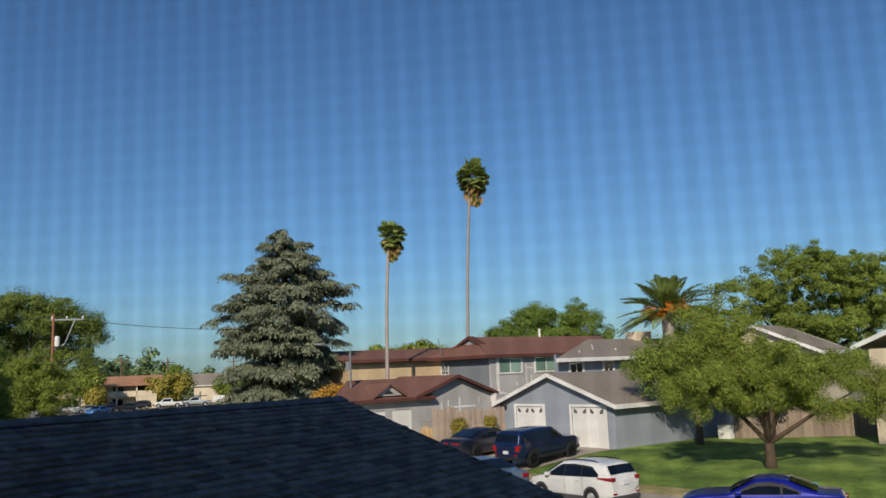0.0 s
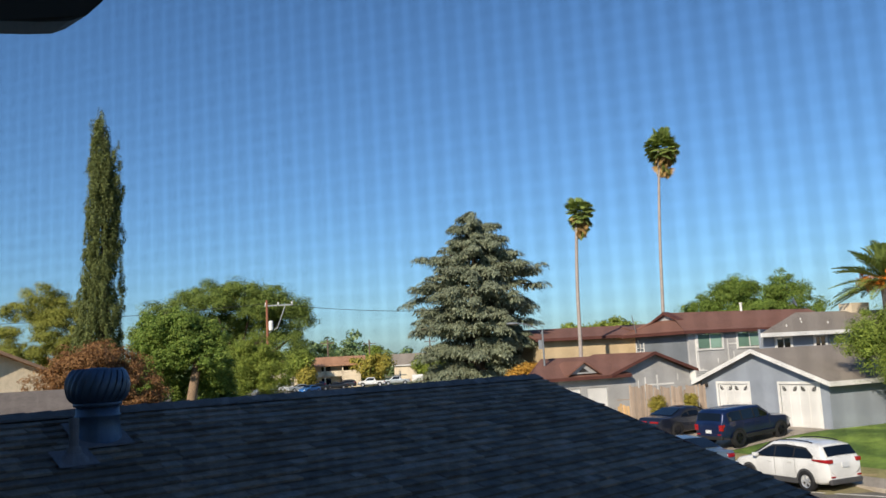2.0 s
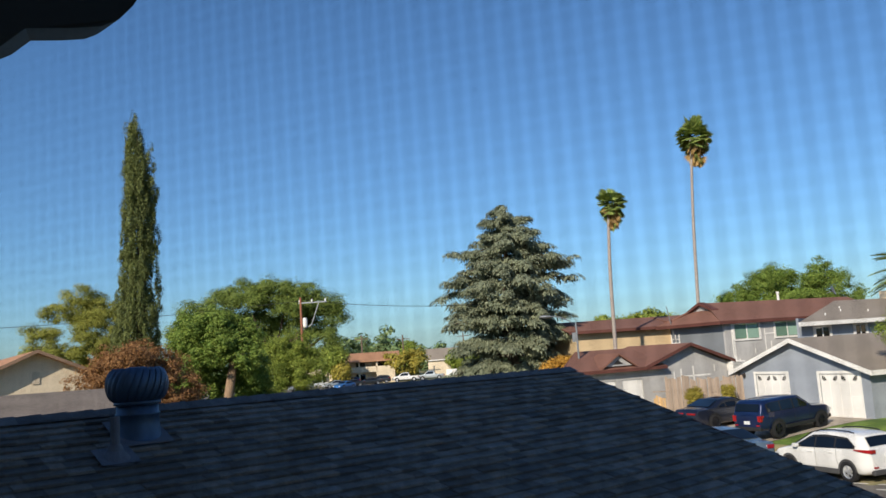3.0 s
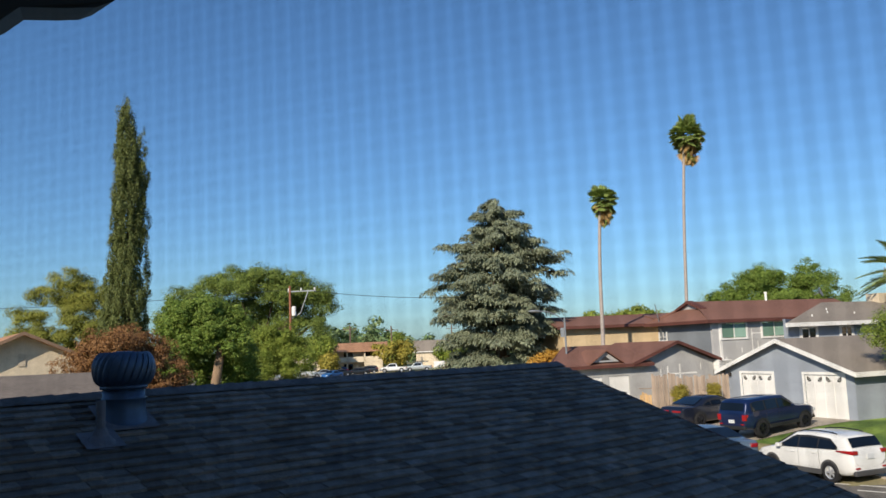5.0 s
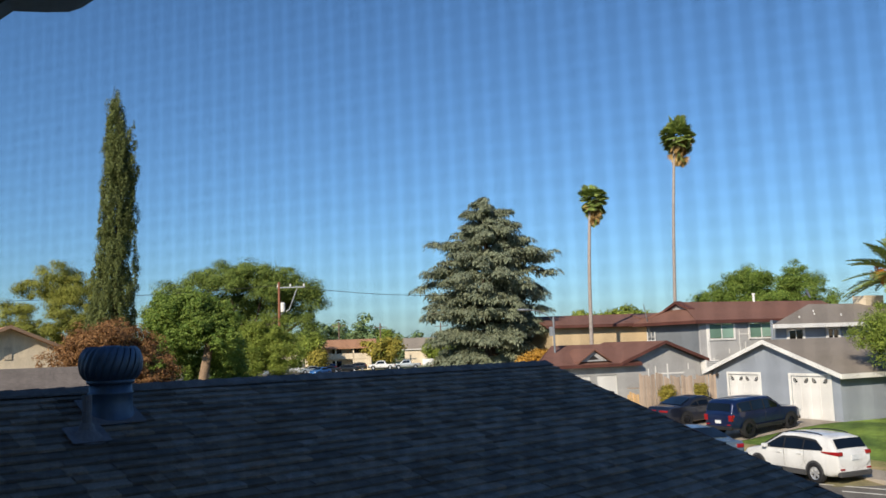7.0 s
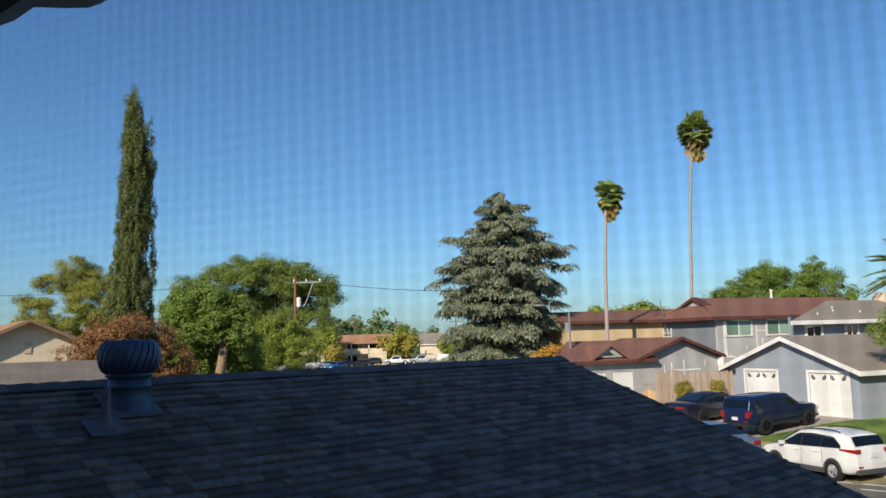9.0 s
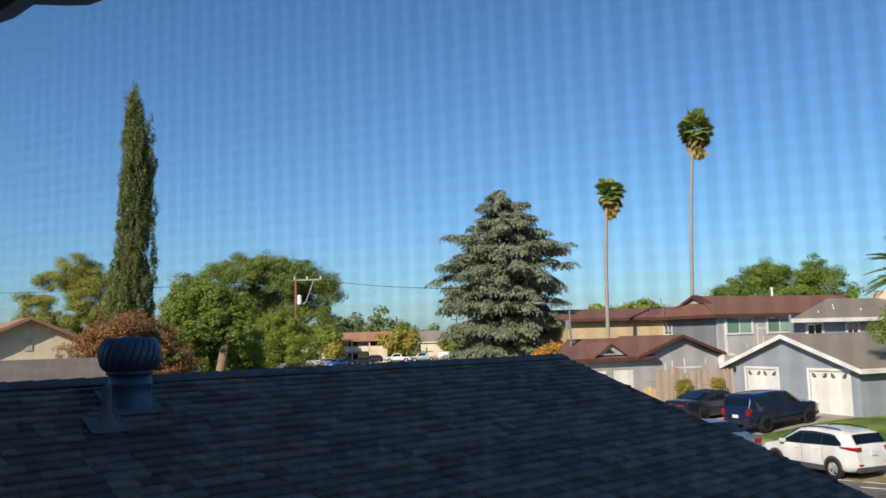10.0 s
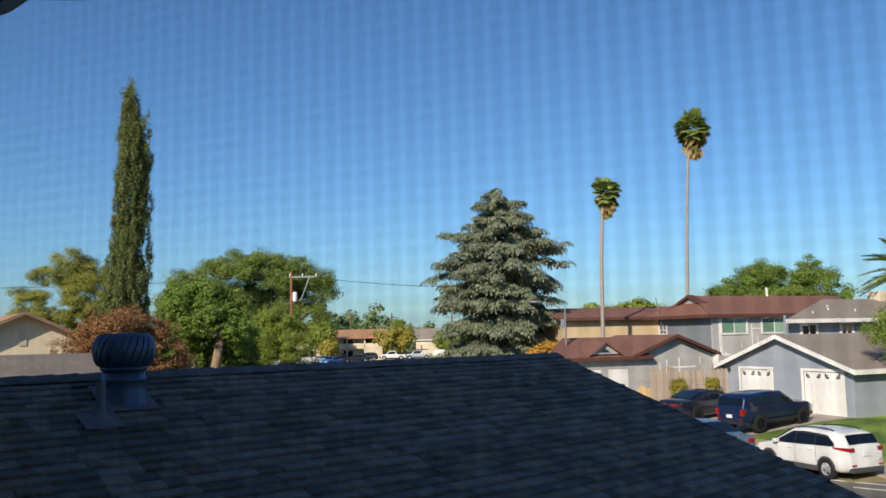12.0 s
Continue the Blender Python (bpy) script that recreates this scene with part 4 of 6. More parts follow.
broad_tree(*foot(17.3, 80.0), "row of thin feathery shrubs behind the yellow house", bg, 16000, 0.14, LEAF_OLIVE, 0.15, 2.5, [(-3, 0, 5), (0, 0, 5.4), (3, 0, 5)], None, "trees behind the houses", "shrub", category="shrub")

# round-topped pine and its neighbours
bp = [(-5.2, 0, 8.2, 1.7, 2.0, 1.0), (-5.5, 0, 9.0, 1.3, 1.6, 0.9), (-6.6, 0, 7.6, 1.3, 1.5, 1.0), (-4.4, 0.2, 6.6, 1.8, 1.6, 1.0), (-3.6, 0, 9.3, 1.9, 2.0, 1.0), (-1.6, 0, 10.2, 1.9, 2.0, 0.9), (0.4, 0.4, 10.5, 1.9, 2.0, 0.9), (2.4, 0.5, 10.2, 1.8, 2.0, 1.0), (4.2, 0.6, 9.2, 1.6, 1.8, 1.1), (5.3, 0.8, 7.9, 1.2, 1.5, 1.0), (-6.2, 0, 6.8, 1.3, 1.6, 1.2), (4.4, 0, 6.4, 1.5, 1.5, 1.0), (-2.5, 0, 7.5, 1.7, 1.6, 0.8), (2.6, 0.8, 7.2, 1.4, 1.4, 0.7), (-5.0, 0, 5.2, 1.6, 1.6, 1.2), (-1.0, 2.0, 7.6, 2.0, 1.2, 1.3), (1.4, 2.0, 8.2, 2.0, 1.2, 1.2), (0.2, 2.0, 6.2, 1.6, 1.2, 1.0), (0.5, 2.2, 7.2, 3.2, 1.2, 1.6), (3.2, 2.0, 6.8, 1.9, 1.2, 1.6), (-3.0, 2.0, 6.5, 2.2, 1.2, 1.6)] + lumps(0, 0.3, 8.6, 6.2, 3.2, 2.6, 60, 0.4, 0.85, 0.65, -0.2)
bp = [(a * 1.02 - 0.35, b, c + 0.5, d, e, f) for a, b, c, d, e, f in bp]
broad_tree(*foot(-14.6, 66.0), "broad round-topped pine with dense dark green foliage", bp, 200000, 0.11, LEAF_PINE, 0.45, 4.0, [(-4, 0, 8), (-1.5, 0, 9), (1, 0.4, 9.3), (3.4, 0.4, 8.8), (4.6, 0.6, 7.4), (2.5, -0.8, 7.6), (-2.5, -0.8, 7.8)], None, "far trees", "pine_tree", tuft=6.2, per=300, wide=0.24, up=0.6)
bt = [(-0.3, -0.8, 5.3, 1.0, 0.7, 0.6), (1.5, -0.6, 5.2, 0.8, 0.6, 0.6), (-1.7, 0.6, 4.6, 1.2, 1.0, 1.0), (-1.3, 0.9, 3.4, 1.1, 0.9, 1.0), (-0.2, 1.3, 4.6, 1.1, 0.6, 1.0), (1.3, 1.4, 4.3, 1.0, 0.6, 1.0), (0.2, 1.3, 3.2, 1.2, 0.6, 0.9), (-0.2, 0.6, 6.3, 1.6, 1.3, 1.2), (-1.4, 0.2, 6.5, 1.0, 1.0, 0.9), (1.2, 0.4, 6.2, 0.9, 0.9, 0.8), (-0.4, 0.4, 6.9, 1.1, 1.0, 0.8), (-1.8, 0, 4.6, 1.0, 1.0, 1.1), (-2.0, 0, 3.2, 0.8, 0.8, 1.0), (1.4, 0.3, 4.6, 0.5, 0.5, 0.6), (-1.3, 0.4, 2.2, 0.7, 0.8, 0.9)] + lumps(-0.4, 0.3, 6.0, 2.1, 1.8, 1.7, 40, 0.3, 0.55, 0.8, -0.15)
bt = [(a, b, c + 0.2, d, e, f) for a, b, c, d, e, f in bt]
broad_tree(*foot(-11.6, 40.5), "leafy bright green tree with a pale forked trunk", bt, 120000, 0.075, LEAF_BRIGHT, 0.24, 5.2, [(-1.1, 0.3, 6.2), (0.3, 0.3, 6.8), (1.6, 0.3, 6.2)], BARK_PALE, "near trees", lean=(0.7, 0), tuft=3.4, per=45, wide=0.42, hang=0.3)
b3 = [(0, 0, 5.2, 1.9, 1.7, 1.3), (1.5, 0.1, 5.9, 1.4, 1.4, 1.1), (2.4, 0.1, 4.6, 1.3, 1.3, 1.2), (-1.3, 0, 4.4, 1.1, 1.1, 1.0), (1.0, -0.2, 3.9, 1.4, 1.3, 0.9)] + lumps(0.6, 0, 4.9, 2.6, 1.9, 1.8, 30, 0.35, 0.7)
broad_tree(*foot(-12.2, 54.0), "olive-green bushy tree with a bare trunk", b3, 90000, 0.09, LEAF_OLIVE, 0.2, 2.8, [(0, 0, 4.8), (1.4, 0, 5.4), (2.2, 0, 4.4)], None, "far trees", tuft=6.0, per=260, wide=0.26)
broad_tree(*foot(-10.6, 43.5), "small bright green shrub below the trees", [(0, 0, 3.7, 0.7, 0.7, 0.9), (0.4, 0, 2.9, 0.9, 0.8, 0.8), (-0.5, 0, 2.6, 0.7, 0.7, 0.9)] + lumps(0, 0, 3.2, 0.9, 0.8, 1.3, 14, 0.2, 0.4), 20000, 0.07, LEAF_BRIGHT, 0.06, 1.2, [(0, 0, 2.5), (0.4, 0, 2.2)], None, "near trees", "shrub", category="shrub")
bl = [(0.2, 0, 8.6, 0.9, 0.9, 0.6), (-0.9, 0.2, 7.9, 0.9, 0.9, 0.45), (1.1, -0.1, 7.9, 1.0, 1.0, 0.5), (-1.9, 0.4, 6.9, 0.9, 0.9, 0.4), (1.8, -0.2, 7.1, 1.0, 1.0, 0.55), (0.5, 0, 7.0, 0.9, 0.9, 0.5), (-2.4, 0.6, 6.0, 0.8, 0.8, 0.35), (-0.8, 0.2, 5.9, 0.9, 0.9, 0.4), (1.3, 0, 6.0, 1.1, 1.0, 0.5), (2.2, -0.2, 5.3, 0.9, 0.9, 0.5), (-1.9, 0.2, 4.9, 0.9, 0.8, 0.35), (0.4, 0, 4.9, 0.9, 0.9, 0.5), (-0.6, 0, 4.0, 1.0, 0.9, 0.4), (1.5, 0, 4.3, 0.8, 0.8, 0.5)] + lumps(0.0, 0, 6.3, 2.9, 1.6, 2.4, 44, 0.25, 0.5, 0.5)
bl = [(a * 1.05, b, c + 0.3, d, e, f) for a, b, c, d, e, f in bl]
broad_tree(*foot(-18.7, 41.0), "open-crowned pine with yellow-green needle tufts", bl, 130000, 0.07, LEAF_PINE_Y, 0.22, 4.0, [(-1.8, 0.4, 6.4), (0, 0, 7.8), (1.5, -0.2, 6.8), (-2.2, 0.5, 5.6), (1.8, 0, 5.2)], BARK_PALE, "near trees", "pine_tree", tuft=5.6, per=340, wide=0.2, up=0.6)
bw = [(2.3, 0.2, 3.2, 0.8, 0.8, 0.9), (2.6, 0.0, 2.4, 0.7, 0.7, 0.9), (-1.6, -0.4, 3.9, 1.0, 1.0, 0.9), (-0.6, 0, 4.6, 1.0, 1.0, 0.8), (0.5, 0.2, 4.7, 1.0, 1.0, 0.8), (1.4, 0.5, 4.0, 1.0, 1.0, 0.9), (0, 0, 3.5, 1.6, 1.2, 1.0)] + lumps(0, 0, 3.9, 2.0, 1.5, 1.5, 26, 0.3, 0.55)
bw = [(a * 0.56 - 0.15, b, c + 0.3, d * 0.9, e, f) for a, b, c, d, e, f in bw]
broad_tree(*foot(-8.9, 23.2), "rounded tree with dense reddish-brown autumn leaves", bw, 110000, 0.045, LEAF_BROWN, 0.14, 1.6, [(-1.3, -0.3, 3.6), (0, 0, 4.2), (1.2, 0.4, 3.7)], None, "near trees", tuft=4.0, per=50, wide=0.36)
broad_tree(*foot(7.0, 55.5), "small tree with orange-yellow autumn leaves", [(0, 0, 3.0, 1.2, 1.1, 0.9), (-0.9, 0, 2.6, 0.9, 0.8, 0.8), (0.8, 0, 2.8, 0.9, 0.8, 0.8)] + lumps(0, 0, 2.9, 1.5, 1.0, 1.0, 10, 0.3, 0.5), 16000, 0.07, LEAF_AUTUMN, 0.1, 1.4, [(0, 0, 2.6), (0.8, 0, 2.4)], None, "far trees")
for xx, yy, w, lab in ((12.95, 46.4, 0.4, "small yellow-green bush before the fence"), (14.65, 45.8, 0.27, "small yellow-green bush beside the fence")):
    broad_tree(*foot(xx, yy), lab, [(0, 0, 0.95, w, w, 0.6), (0.12, 0, 1.35, w * 0.6, w * 0.6, 0.3), (-0.22, 0, 1.25, w * 0.5, w * 0.5, 0.3)], 7000, 0.04, LEAF_YELLOW, 0.04, 0.5, [(0, 0, 1.2)], None, "fence bushes", "bush", category="bush")
# trees round the car park
for xx, yy, h, w, m, lab in ((-10.6, 178, 7.1, 8.0, LEAF_YELLOW, "yellowing tree by the car park"), (-25.2, 169, 9.4, 4.0, LEAF_OLIVE, "thin tree by the flats"), (-12.4, 215, 9.4, 2.6, LEAF_OLIVE, "tall narrow tree beyond the car park"), (1.5, 185, 6.5, 7, LEAF_OLIVE, "olive-green tree by the car park"), (-23.2, 166, 4.6, 1.7, LEAF_YELLOW, "small round tree by the flats")):
    broad_tree(xx, yy, 0, lab, [(0, 0, h * 0.55, w * 0.5, w * 0.5, h * 0.3), (w * 0.25, 0, h * 0.7, w * 0.3, w * 0.3, h * 0.22), (-w * 0.28, 0, h * 0.62, w * 0.3, w * 0.3, h * 0.22)], 5000, 0.32, m, 0.18, h * 0.35, [(0, 0, h * 0.6), (w * 0.2, 0, h * 0.6)], None, "car park trees")

# far woods on the horizon
fw = []
for k in range(400):
    x = -330 + 1.9 * k + RNG.normal() * 2
    y = 225 + 70 * RNG.random()
    h = 6.4 + 3.2 * RNG.random() + 3 * (RNG.random() > 0.9) + (3.2 if -36 < x < -14 else 0)
    w = 2.0 + 2.4 * RNG.random()
    fw += [(x, y, h * 0.42, w, w, h * 0.45), (x + RNG.normal() * w * 0.6, y, h * 0.72, w * 0.5, w * 0.5, h * 0.28)]
tagged(part("far_woods", leaf_mesh("far_woods", [clump_leaves(fw, 150000, 0.8, tuft=2.6, per=30)], LEAF_FAR), None, None, "hazy line of far trees on the horizon"), "", "trees", "", "stuff")


# ---- cars ----
def wheel(parent, x, y, r, w, rim_m, side, spokes=5):
    """Tyre with a recessed spoked rim, axis along local y."""
    wh = part("wheel", Geo().lathe([(r * 0.62, -w / 2), (r * 0.93, -w / 2), (r, -w * 0.36), (r, w * 0.36), (r * 0.93, w / 2), (r * 0.62, w / 2), (r * 0.6, 0)], 22, "y"), RUBBER, parent, smooth=True, at=Matrix.Translation((x, y, r)))
    rim = Geo().lathe([(r * 0.64, w * 0.46 * side), (r * 0.56, w * 0.40 * side), (r * 0.55, w * 0.1 * side)], 22, "y")
    rim.lathe([(0.0, w * 0.38 * side), (r * 0.14, w * 0.38 * side), (r * 0.15, w * 0.2 * side)], 12, "y")
    for k in range(spokes):
        a = 2 * math.pi * k / spokes
        ca, sa_ = math.cos(a), math.sin(a)
        pts = []
        for rr, hw in ((r * 0.12, r * 0.085), (r * 0.58, r * 0.12)):
            for s in (-1, 1):
                pts.append((ca * rr - sa_ * hw * s, w * 0.37 * side, sa_ * rr + ca * hw * s))
        rim.prism([pts[0], pts[1], pts[3], pts[2]], (0, -w * 0.1 * side, 0))
    part("rim", rim, rim_m, wh)
    # dark disc behind the spokes stands in for the shade inside the wheel
    part("hub_shadow", Geo().lathe([(0.0, w * 0.05 * side), (r * 0.6, w * 0.05 * side)], 18, "y"), PLASTIC, wh)


def loft(stations, closed_ends=True):
    """Rings of equal length joined into a skin."""
    g = Geo()
    n = len(stations[0])
    v = [p for s in stations for p in s]
    f = [(i * n + k, i * n + (k + 1) % n, (i + 1) * n + (k + 1) % n, (i + 1) * n + k) for i in range(len(stations) - 1) for k in range(n)]
    f += [tuple(range(n))[::-1], tuple(range((len(stations) - 1) * n, len(stations) * n))]
    return g.add(v, f)


def rounded(ob, levels=1):
    """Rounds a coarse skin."""
    m = ob.modifiers.new("round", "SUBSURF")
    m.levels = m.render_levels = levels
    return ob


def line(pts, x):
    """Height on a polyline of x, z pairs in rising x."""
    return float(np.interp(x, [p[0] for p in pts], [p[1] for p in pts]))


def strip(low, high, closed=False):
    """A ribbon between two rows of points."""
    n = len(low)
    return Geo().add(list(low) + list(high), [(k, k + 1, n + k + 1, n + k) for k in range(n - 1)])


def car(name, m, label, category, group, colour, spec, rim_m=None, clad=None):
    """A car from its side view: an outline of the top, a belt line, side windows and glass, lofted across its width."""
    c = thing(name, m, label, category, group)
    W, clear, wb, r, belt, top = spec["W"], spec["clear"], spec["wb"], spec["r"], spec["belt"], spec["top"]
    x0, x1 = top[0][0], top[-1][0]
    zr = max(p[1] for p in top)

    def plan(x):
        q = max(0.0, abs(x) / max(abs(x0), x1) - 0.72) / 0.28
        return W / 2 * (1 - 0.2 * q ** 2.2)

    def side(x, z):
        zb = line(belt, x)
        k = max(0.0, (z - zb) / (zr - zb))
        return plan(x) * (0.985 - spec["lean"] * k)

    xs = sorted({p[0] for p in top} | set(steps(x0, x1, 22)))
    rings = []
    for x in xs:
        zt, zb = line(top, x), line(belt, x)
        zl = clear + 0.1 * max(0, abs(x) / x1 - 0.86) / 0.14
        zs_ = min(zb, zt - 0.05)
        w = plan(x)
        up = zt - 0.05 if zt > zb + 0.06 else zs_ + 0.02
        pts = [(w * 0.82, zl), (w * 0.96, zl + 0.06), (w, zl + (zs_ - zl) * 0.55), (w * 0.985, zs_), (side(x, (zs_ + up) / 2), (zs_ + up) / 2), (side(x, up), up), (side(x, up) * 0.86, zt), (side(x, up) * 0.4, zt + 0.022), (0.0, zt + 0.03)]
        rings.append([(x, y, z) for y, z in pts] + [(x, -y, z) for y, z in pts[-2::-1]])
    rounded(part("body", loft(rings), colour, c, smooth=True))
    # side glass on a black band
    lo, hi = spec["win_low"], spec["win_top"]
    a, b = hi[0][0], hi[-1][0]
    for s in (-1, 1):
        band = steps(a, b, 16)
        part("window_band", strip([(x, s * (side(x, line(lo, x)) + 0.012), line(lo, x)) for x in band], [(x, s * (side(x, line(hi, x)) + 0.012), line(hi, x)) for x in band]), PLASTIC, c)
        cuts = [a + 0.05] + list(spec["posts"]) + [b - 0.05]
        for p, q in zip(cuts[:-1], cuts[1:]):
            sx = steps(p + 0.035, q - 0.035, 8)
            part("side_window", strip([(x, s * (side(x, line(lo, x)) + 0.018), line(lo, x) + 0.015) for x in sx], [(x, s * (side(x, line(hi, x)) + 0.018), max(line(hi, x) - 0.02, line(lo, x) + 0.016)) for x in sx]), GLASS_DARK, c, "dark tinted side window")
        for wx in (-wb / 2, wb / 2):
            wheel(c, wx, s * (W / 2 - 0.10), r, 0.24, rim_m or RIM, s)
            ang = steps(0, math.pi, 16)
            rim_in = [(wx + r * 0.98 * math.cos(t), s * (W / 2 + 0.012), r + r * math.sin(t)) for t in ang]
            rim_out = [(wx + r * 1.2 * math.cos(t), s * (W / 2 + 0.008), r + r * 1.2 * math.sin(t)) for t in ang]
            back_in = [(x, s * (W / 2 - 0.2), z) for x, y, z in rim_in]
            arch = strip(rim_in, rim_out)
            n = len(ang)
            arch.add(rim_in + back_in, [(k, n + k, n + k + 1, k + 1) for k in range(n - 1)])
            arch.add(back_in + [(wx, s * (W / 2 - 0.2), 0.12)], [(k, k + 1, n) for k in range(n - 1)])
            bm = bmesh.new()
            me = mesh_of("wheel_arch", arch, clad or PLASTIC)
            bm.from_mesh(me)
            bmesh.ops.remove_doubles(bm, verts=bm.verts[:], dist=0.002)
            bm.to_mesh(me)
            bm.free()
            part("wheel_arch", me, None, c)
        if clad:
            part("sill_cladding", Geo().box(-wb / 2 + r * 1.1, wb / 2 - r * 1.1, s * W / 2 - 0.05, s * W / 2 + 0.012, clear, clear + 0.17), clad, c, bevel=0.02)
        zb = line(belt, spec["mirror"])
        part("mirror", Geo().box(spec["mirror"] - 0.1, spec["mirror"] + 0.08, s * W / 2 - 0.03, s * W / 2 + 0.15, zb + 0.02, zb + 0.15), colour, c, bevel=0.03)
        for hx in spec["handles"]:
            part("door_handle", Geo().box(hx, hx + 0.2, s * W / 2 - 0.01, s * W / 2 + 0.022, line(belt, hx) - 0.14, line(belt, hx) - 0.105), colour, c, bevel=0.008)
        for p, q in spec.get("seams", ()):
            part("door_seam", Geo().tube([(p, s * (plan(p) * 0.99 + 0.006), line(belt, p)), (p, s * (plan(p) + 0.006), clear + 0.45), (q, s * (plan(q) * 0.98 + 0.004), clear + 0.16)], 0.006, 4), PLASTIC, c)
        # lamps
        zt = line(belt, x0)
        ly, lz0, lz1, lw, wrap = spec["tail"]
        part("tail_light", Geo().box(x0 - 0.012, x0 + 0.1, s * ly - lw, s * ly + lw, lz0, lz1), RED_LENS, c, bevel=0.02)
        if wrap:
            sx = steps(x0 + 0.05, x0 + wrap, 6)
            part("side_tail_light", strip([(x, s * (plan(x) + 0.012), lz0 + (lz1 - lz0) * 0.75 * (x - x0) / wrap) for x in sx], [(x, s * (plan(x) + 0.010), lz1) for x in sx]), RED_LENS, c)
        part("reflector", Geo().box(x0 - 0.03, x0 + 0.1, s * W * 0.33 - 0.09, s * W * 0.33 + 0.09, clear + 0.27, clear + 0.32), RED_LENS, c)
        part("headlight", Geo().box(x1 - 0.3, x1 - 0.02, s * W * 0.36 - 0.16, s * W * 0.36 + 0.12, line(top, x1 - 0.15) - 0.2, line(top, x1 - 0.15) - 0.06), CLEAR_LENS, c, bevel=0.03)
        if spec.get("rails"):
            p, q = spec["rails"]
            yy = s * (side(0, zr) * 0.88)
            part("roof_rail", Geo().tube([(p, yy, line(top, p) + 0.0), (p + 0.2, yy, line(top, p + 0.2) + 0.04), ((p + q) / 2, yy, zr + 0.045), (q - 0.2, yy, line(top, q - 0.2) + 0.04), (q, yy, line(top, q) + 0.0)], 0.02, 6), PLASTIC, c)
    # windscreen and rear glass follow the outline
    for nm, (p, q), tint in (("windscreen", spec["front_glass"], "tinted windscreen"), ("rear_window", spec["rear_glass"], "dark rear window")):
        sx = steps(p, q, 5)
        rows = []
        for x in sx:
            zt = line(top, x)
            dz = (line(top, x + 0.02) - line(top, x - 0.02)) / 0.04
            nl = math.hypot(1, dz)
            hw = side(x, zt) * 0.88
            rows.append([(x - dz / nl * 0.035, y, zt + 0.035 / nl + 0.012 * (1 - (y / hw) ** 2)) for y in steps(-hw, hw, 6)])
        g = Geo()
        for k in range(len(rows) - 1):
            t_ = strip(rows[k], rows[k + 1])
            g.add(t_.v, t_.f)
        me = mesh_of(nm, g, GLASS_DARK, True)
        bm = bmesh.new()
        bm.from_mesh(me)
        bmesh.ops.remove_doubles(bm, verts=bm.verts[:], dist=0.001)
        bm.to_mesh(me)
        bm.free()
        part(nm, me, None, c, tint)
    for sx, xe in ((-1, x0), (1, x1)):
        part("bumper", Geo().box(xe - 0.12 if sx > 0 else xe - 0.035, xe + 0.035 if sx > 0 else xe + 0.12, -W * 0.4, W * 0.4, clear + 0.04, clear + 0.22), clad or colour, c, bevel=0.05)
    part("number_plate", Geo().box(x0 - 0.03, x0, -0.16, 0.16, spec["plate"], spec["plate"] + 0.15), PLATE, c)
    return c


SUV = dict(W=1.84, clear=0.24, wb=2.69, r=0.35, lean=0.24, belt=[(-2.3, 1.08), (-1.6, 1.08), (1.2, 0.99), (2.3, 0.8)],
           top=[(-2.27, 0.55), (-2.25, 1.0), (-2.18, 1.12), (-1.9, 1.52), (-1.55, 1.585), (-0.4, 1.61), (0.3, 1.56), (1.22, 1.04), (1.5, 1.0), (1.95, 0.9), (2.2, 0.72), (2.26, 0.5)],
           win_low=[(-1.8, 1.12), (1.1, 1.02)], win_top=[(-1.72, 1.2), (-1.35, 1.45), (-0.4, 1.5), (0.25, 1.46), (1.08, 1.035)], posts=(-0.85, 0.05), mirror=0.92, handles=(-0.75, 0.2), seams=((-0.9, -1.0), (0.05, 0.05)),
           front_glass=(0.38, 1.16), rear_glass=(-2.14, -1.94), tail=(0.66, 0.97, 1.1, 0.11, 0.58), rails=(-1.5, 0.2), plate=0.82)
BIG = dict(W=1.84, clear=0.4, wb=2.95, r=0.42, lean=0.16, belt=[(-2.4, 1.2), (1.0, 1.17), (2.4, 1.0)],
           top=[(-2.42, 0.65), (-2.41, 1.15), (-2.36, 1.25), (-2.2, 1.7), (-2.0, 1.8), (-0.5, 1.83), (0.2, 1.78), (0.95, 1.25), (1.2, 1.2), (2.0, 1.13), (2.35, 0.95), (2.42, 0.65)],
           win_low=[(-2.1, 1.26), (0.9, 1.22)], win_top=[(-2.05, 1.62), (-1.8, 1.69), (-0.4, 1.7), (0.1, 1.67), (0.78, 1.26)], posts=(-1.15, -0.3), mirror=0.7, handles=(-1.0, -0.2), seams=((-1.15, -1.2), (-0.3, -0.3), (0.7, 0.7)),
           front_glass=(0.26, 0.9), rear_glass=(-2.34, -2.22), tail=(0.7, 0.86, 1.14, 0.1, 0.16), plate=0.74)
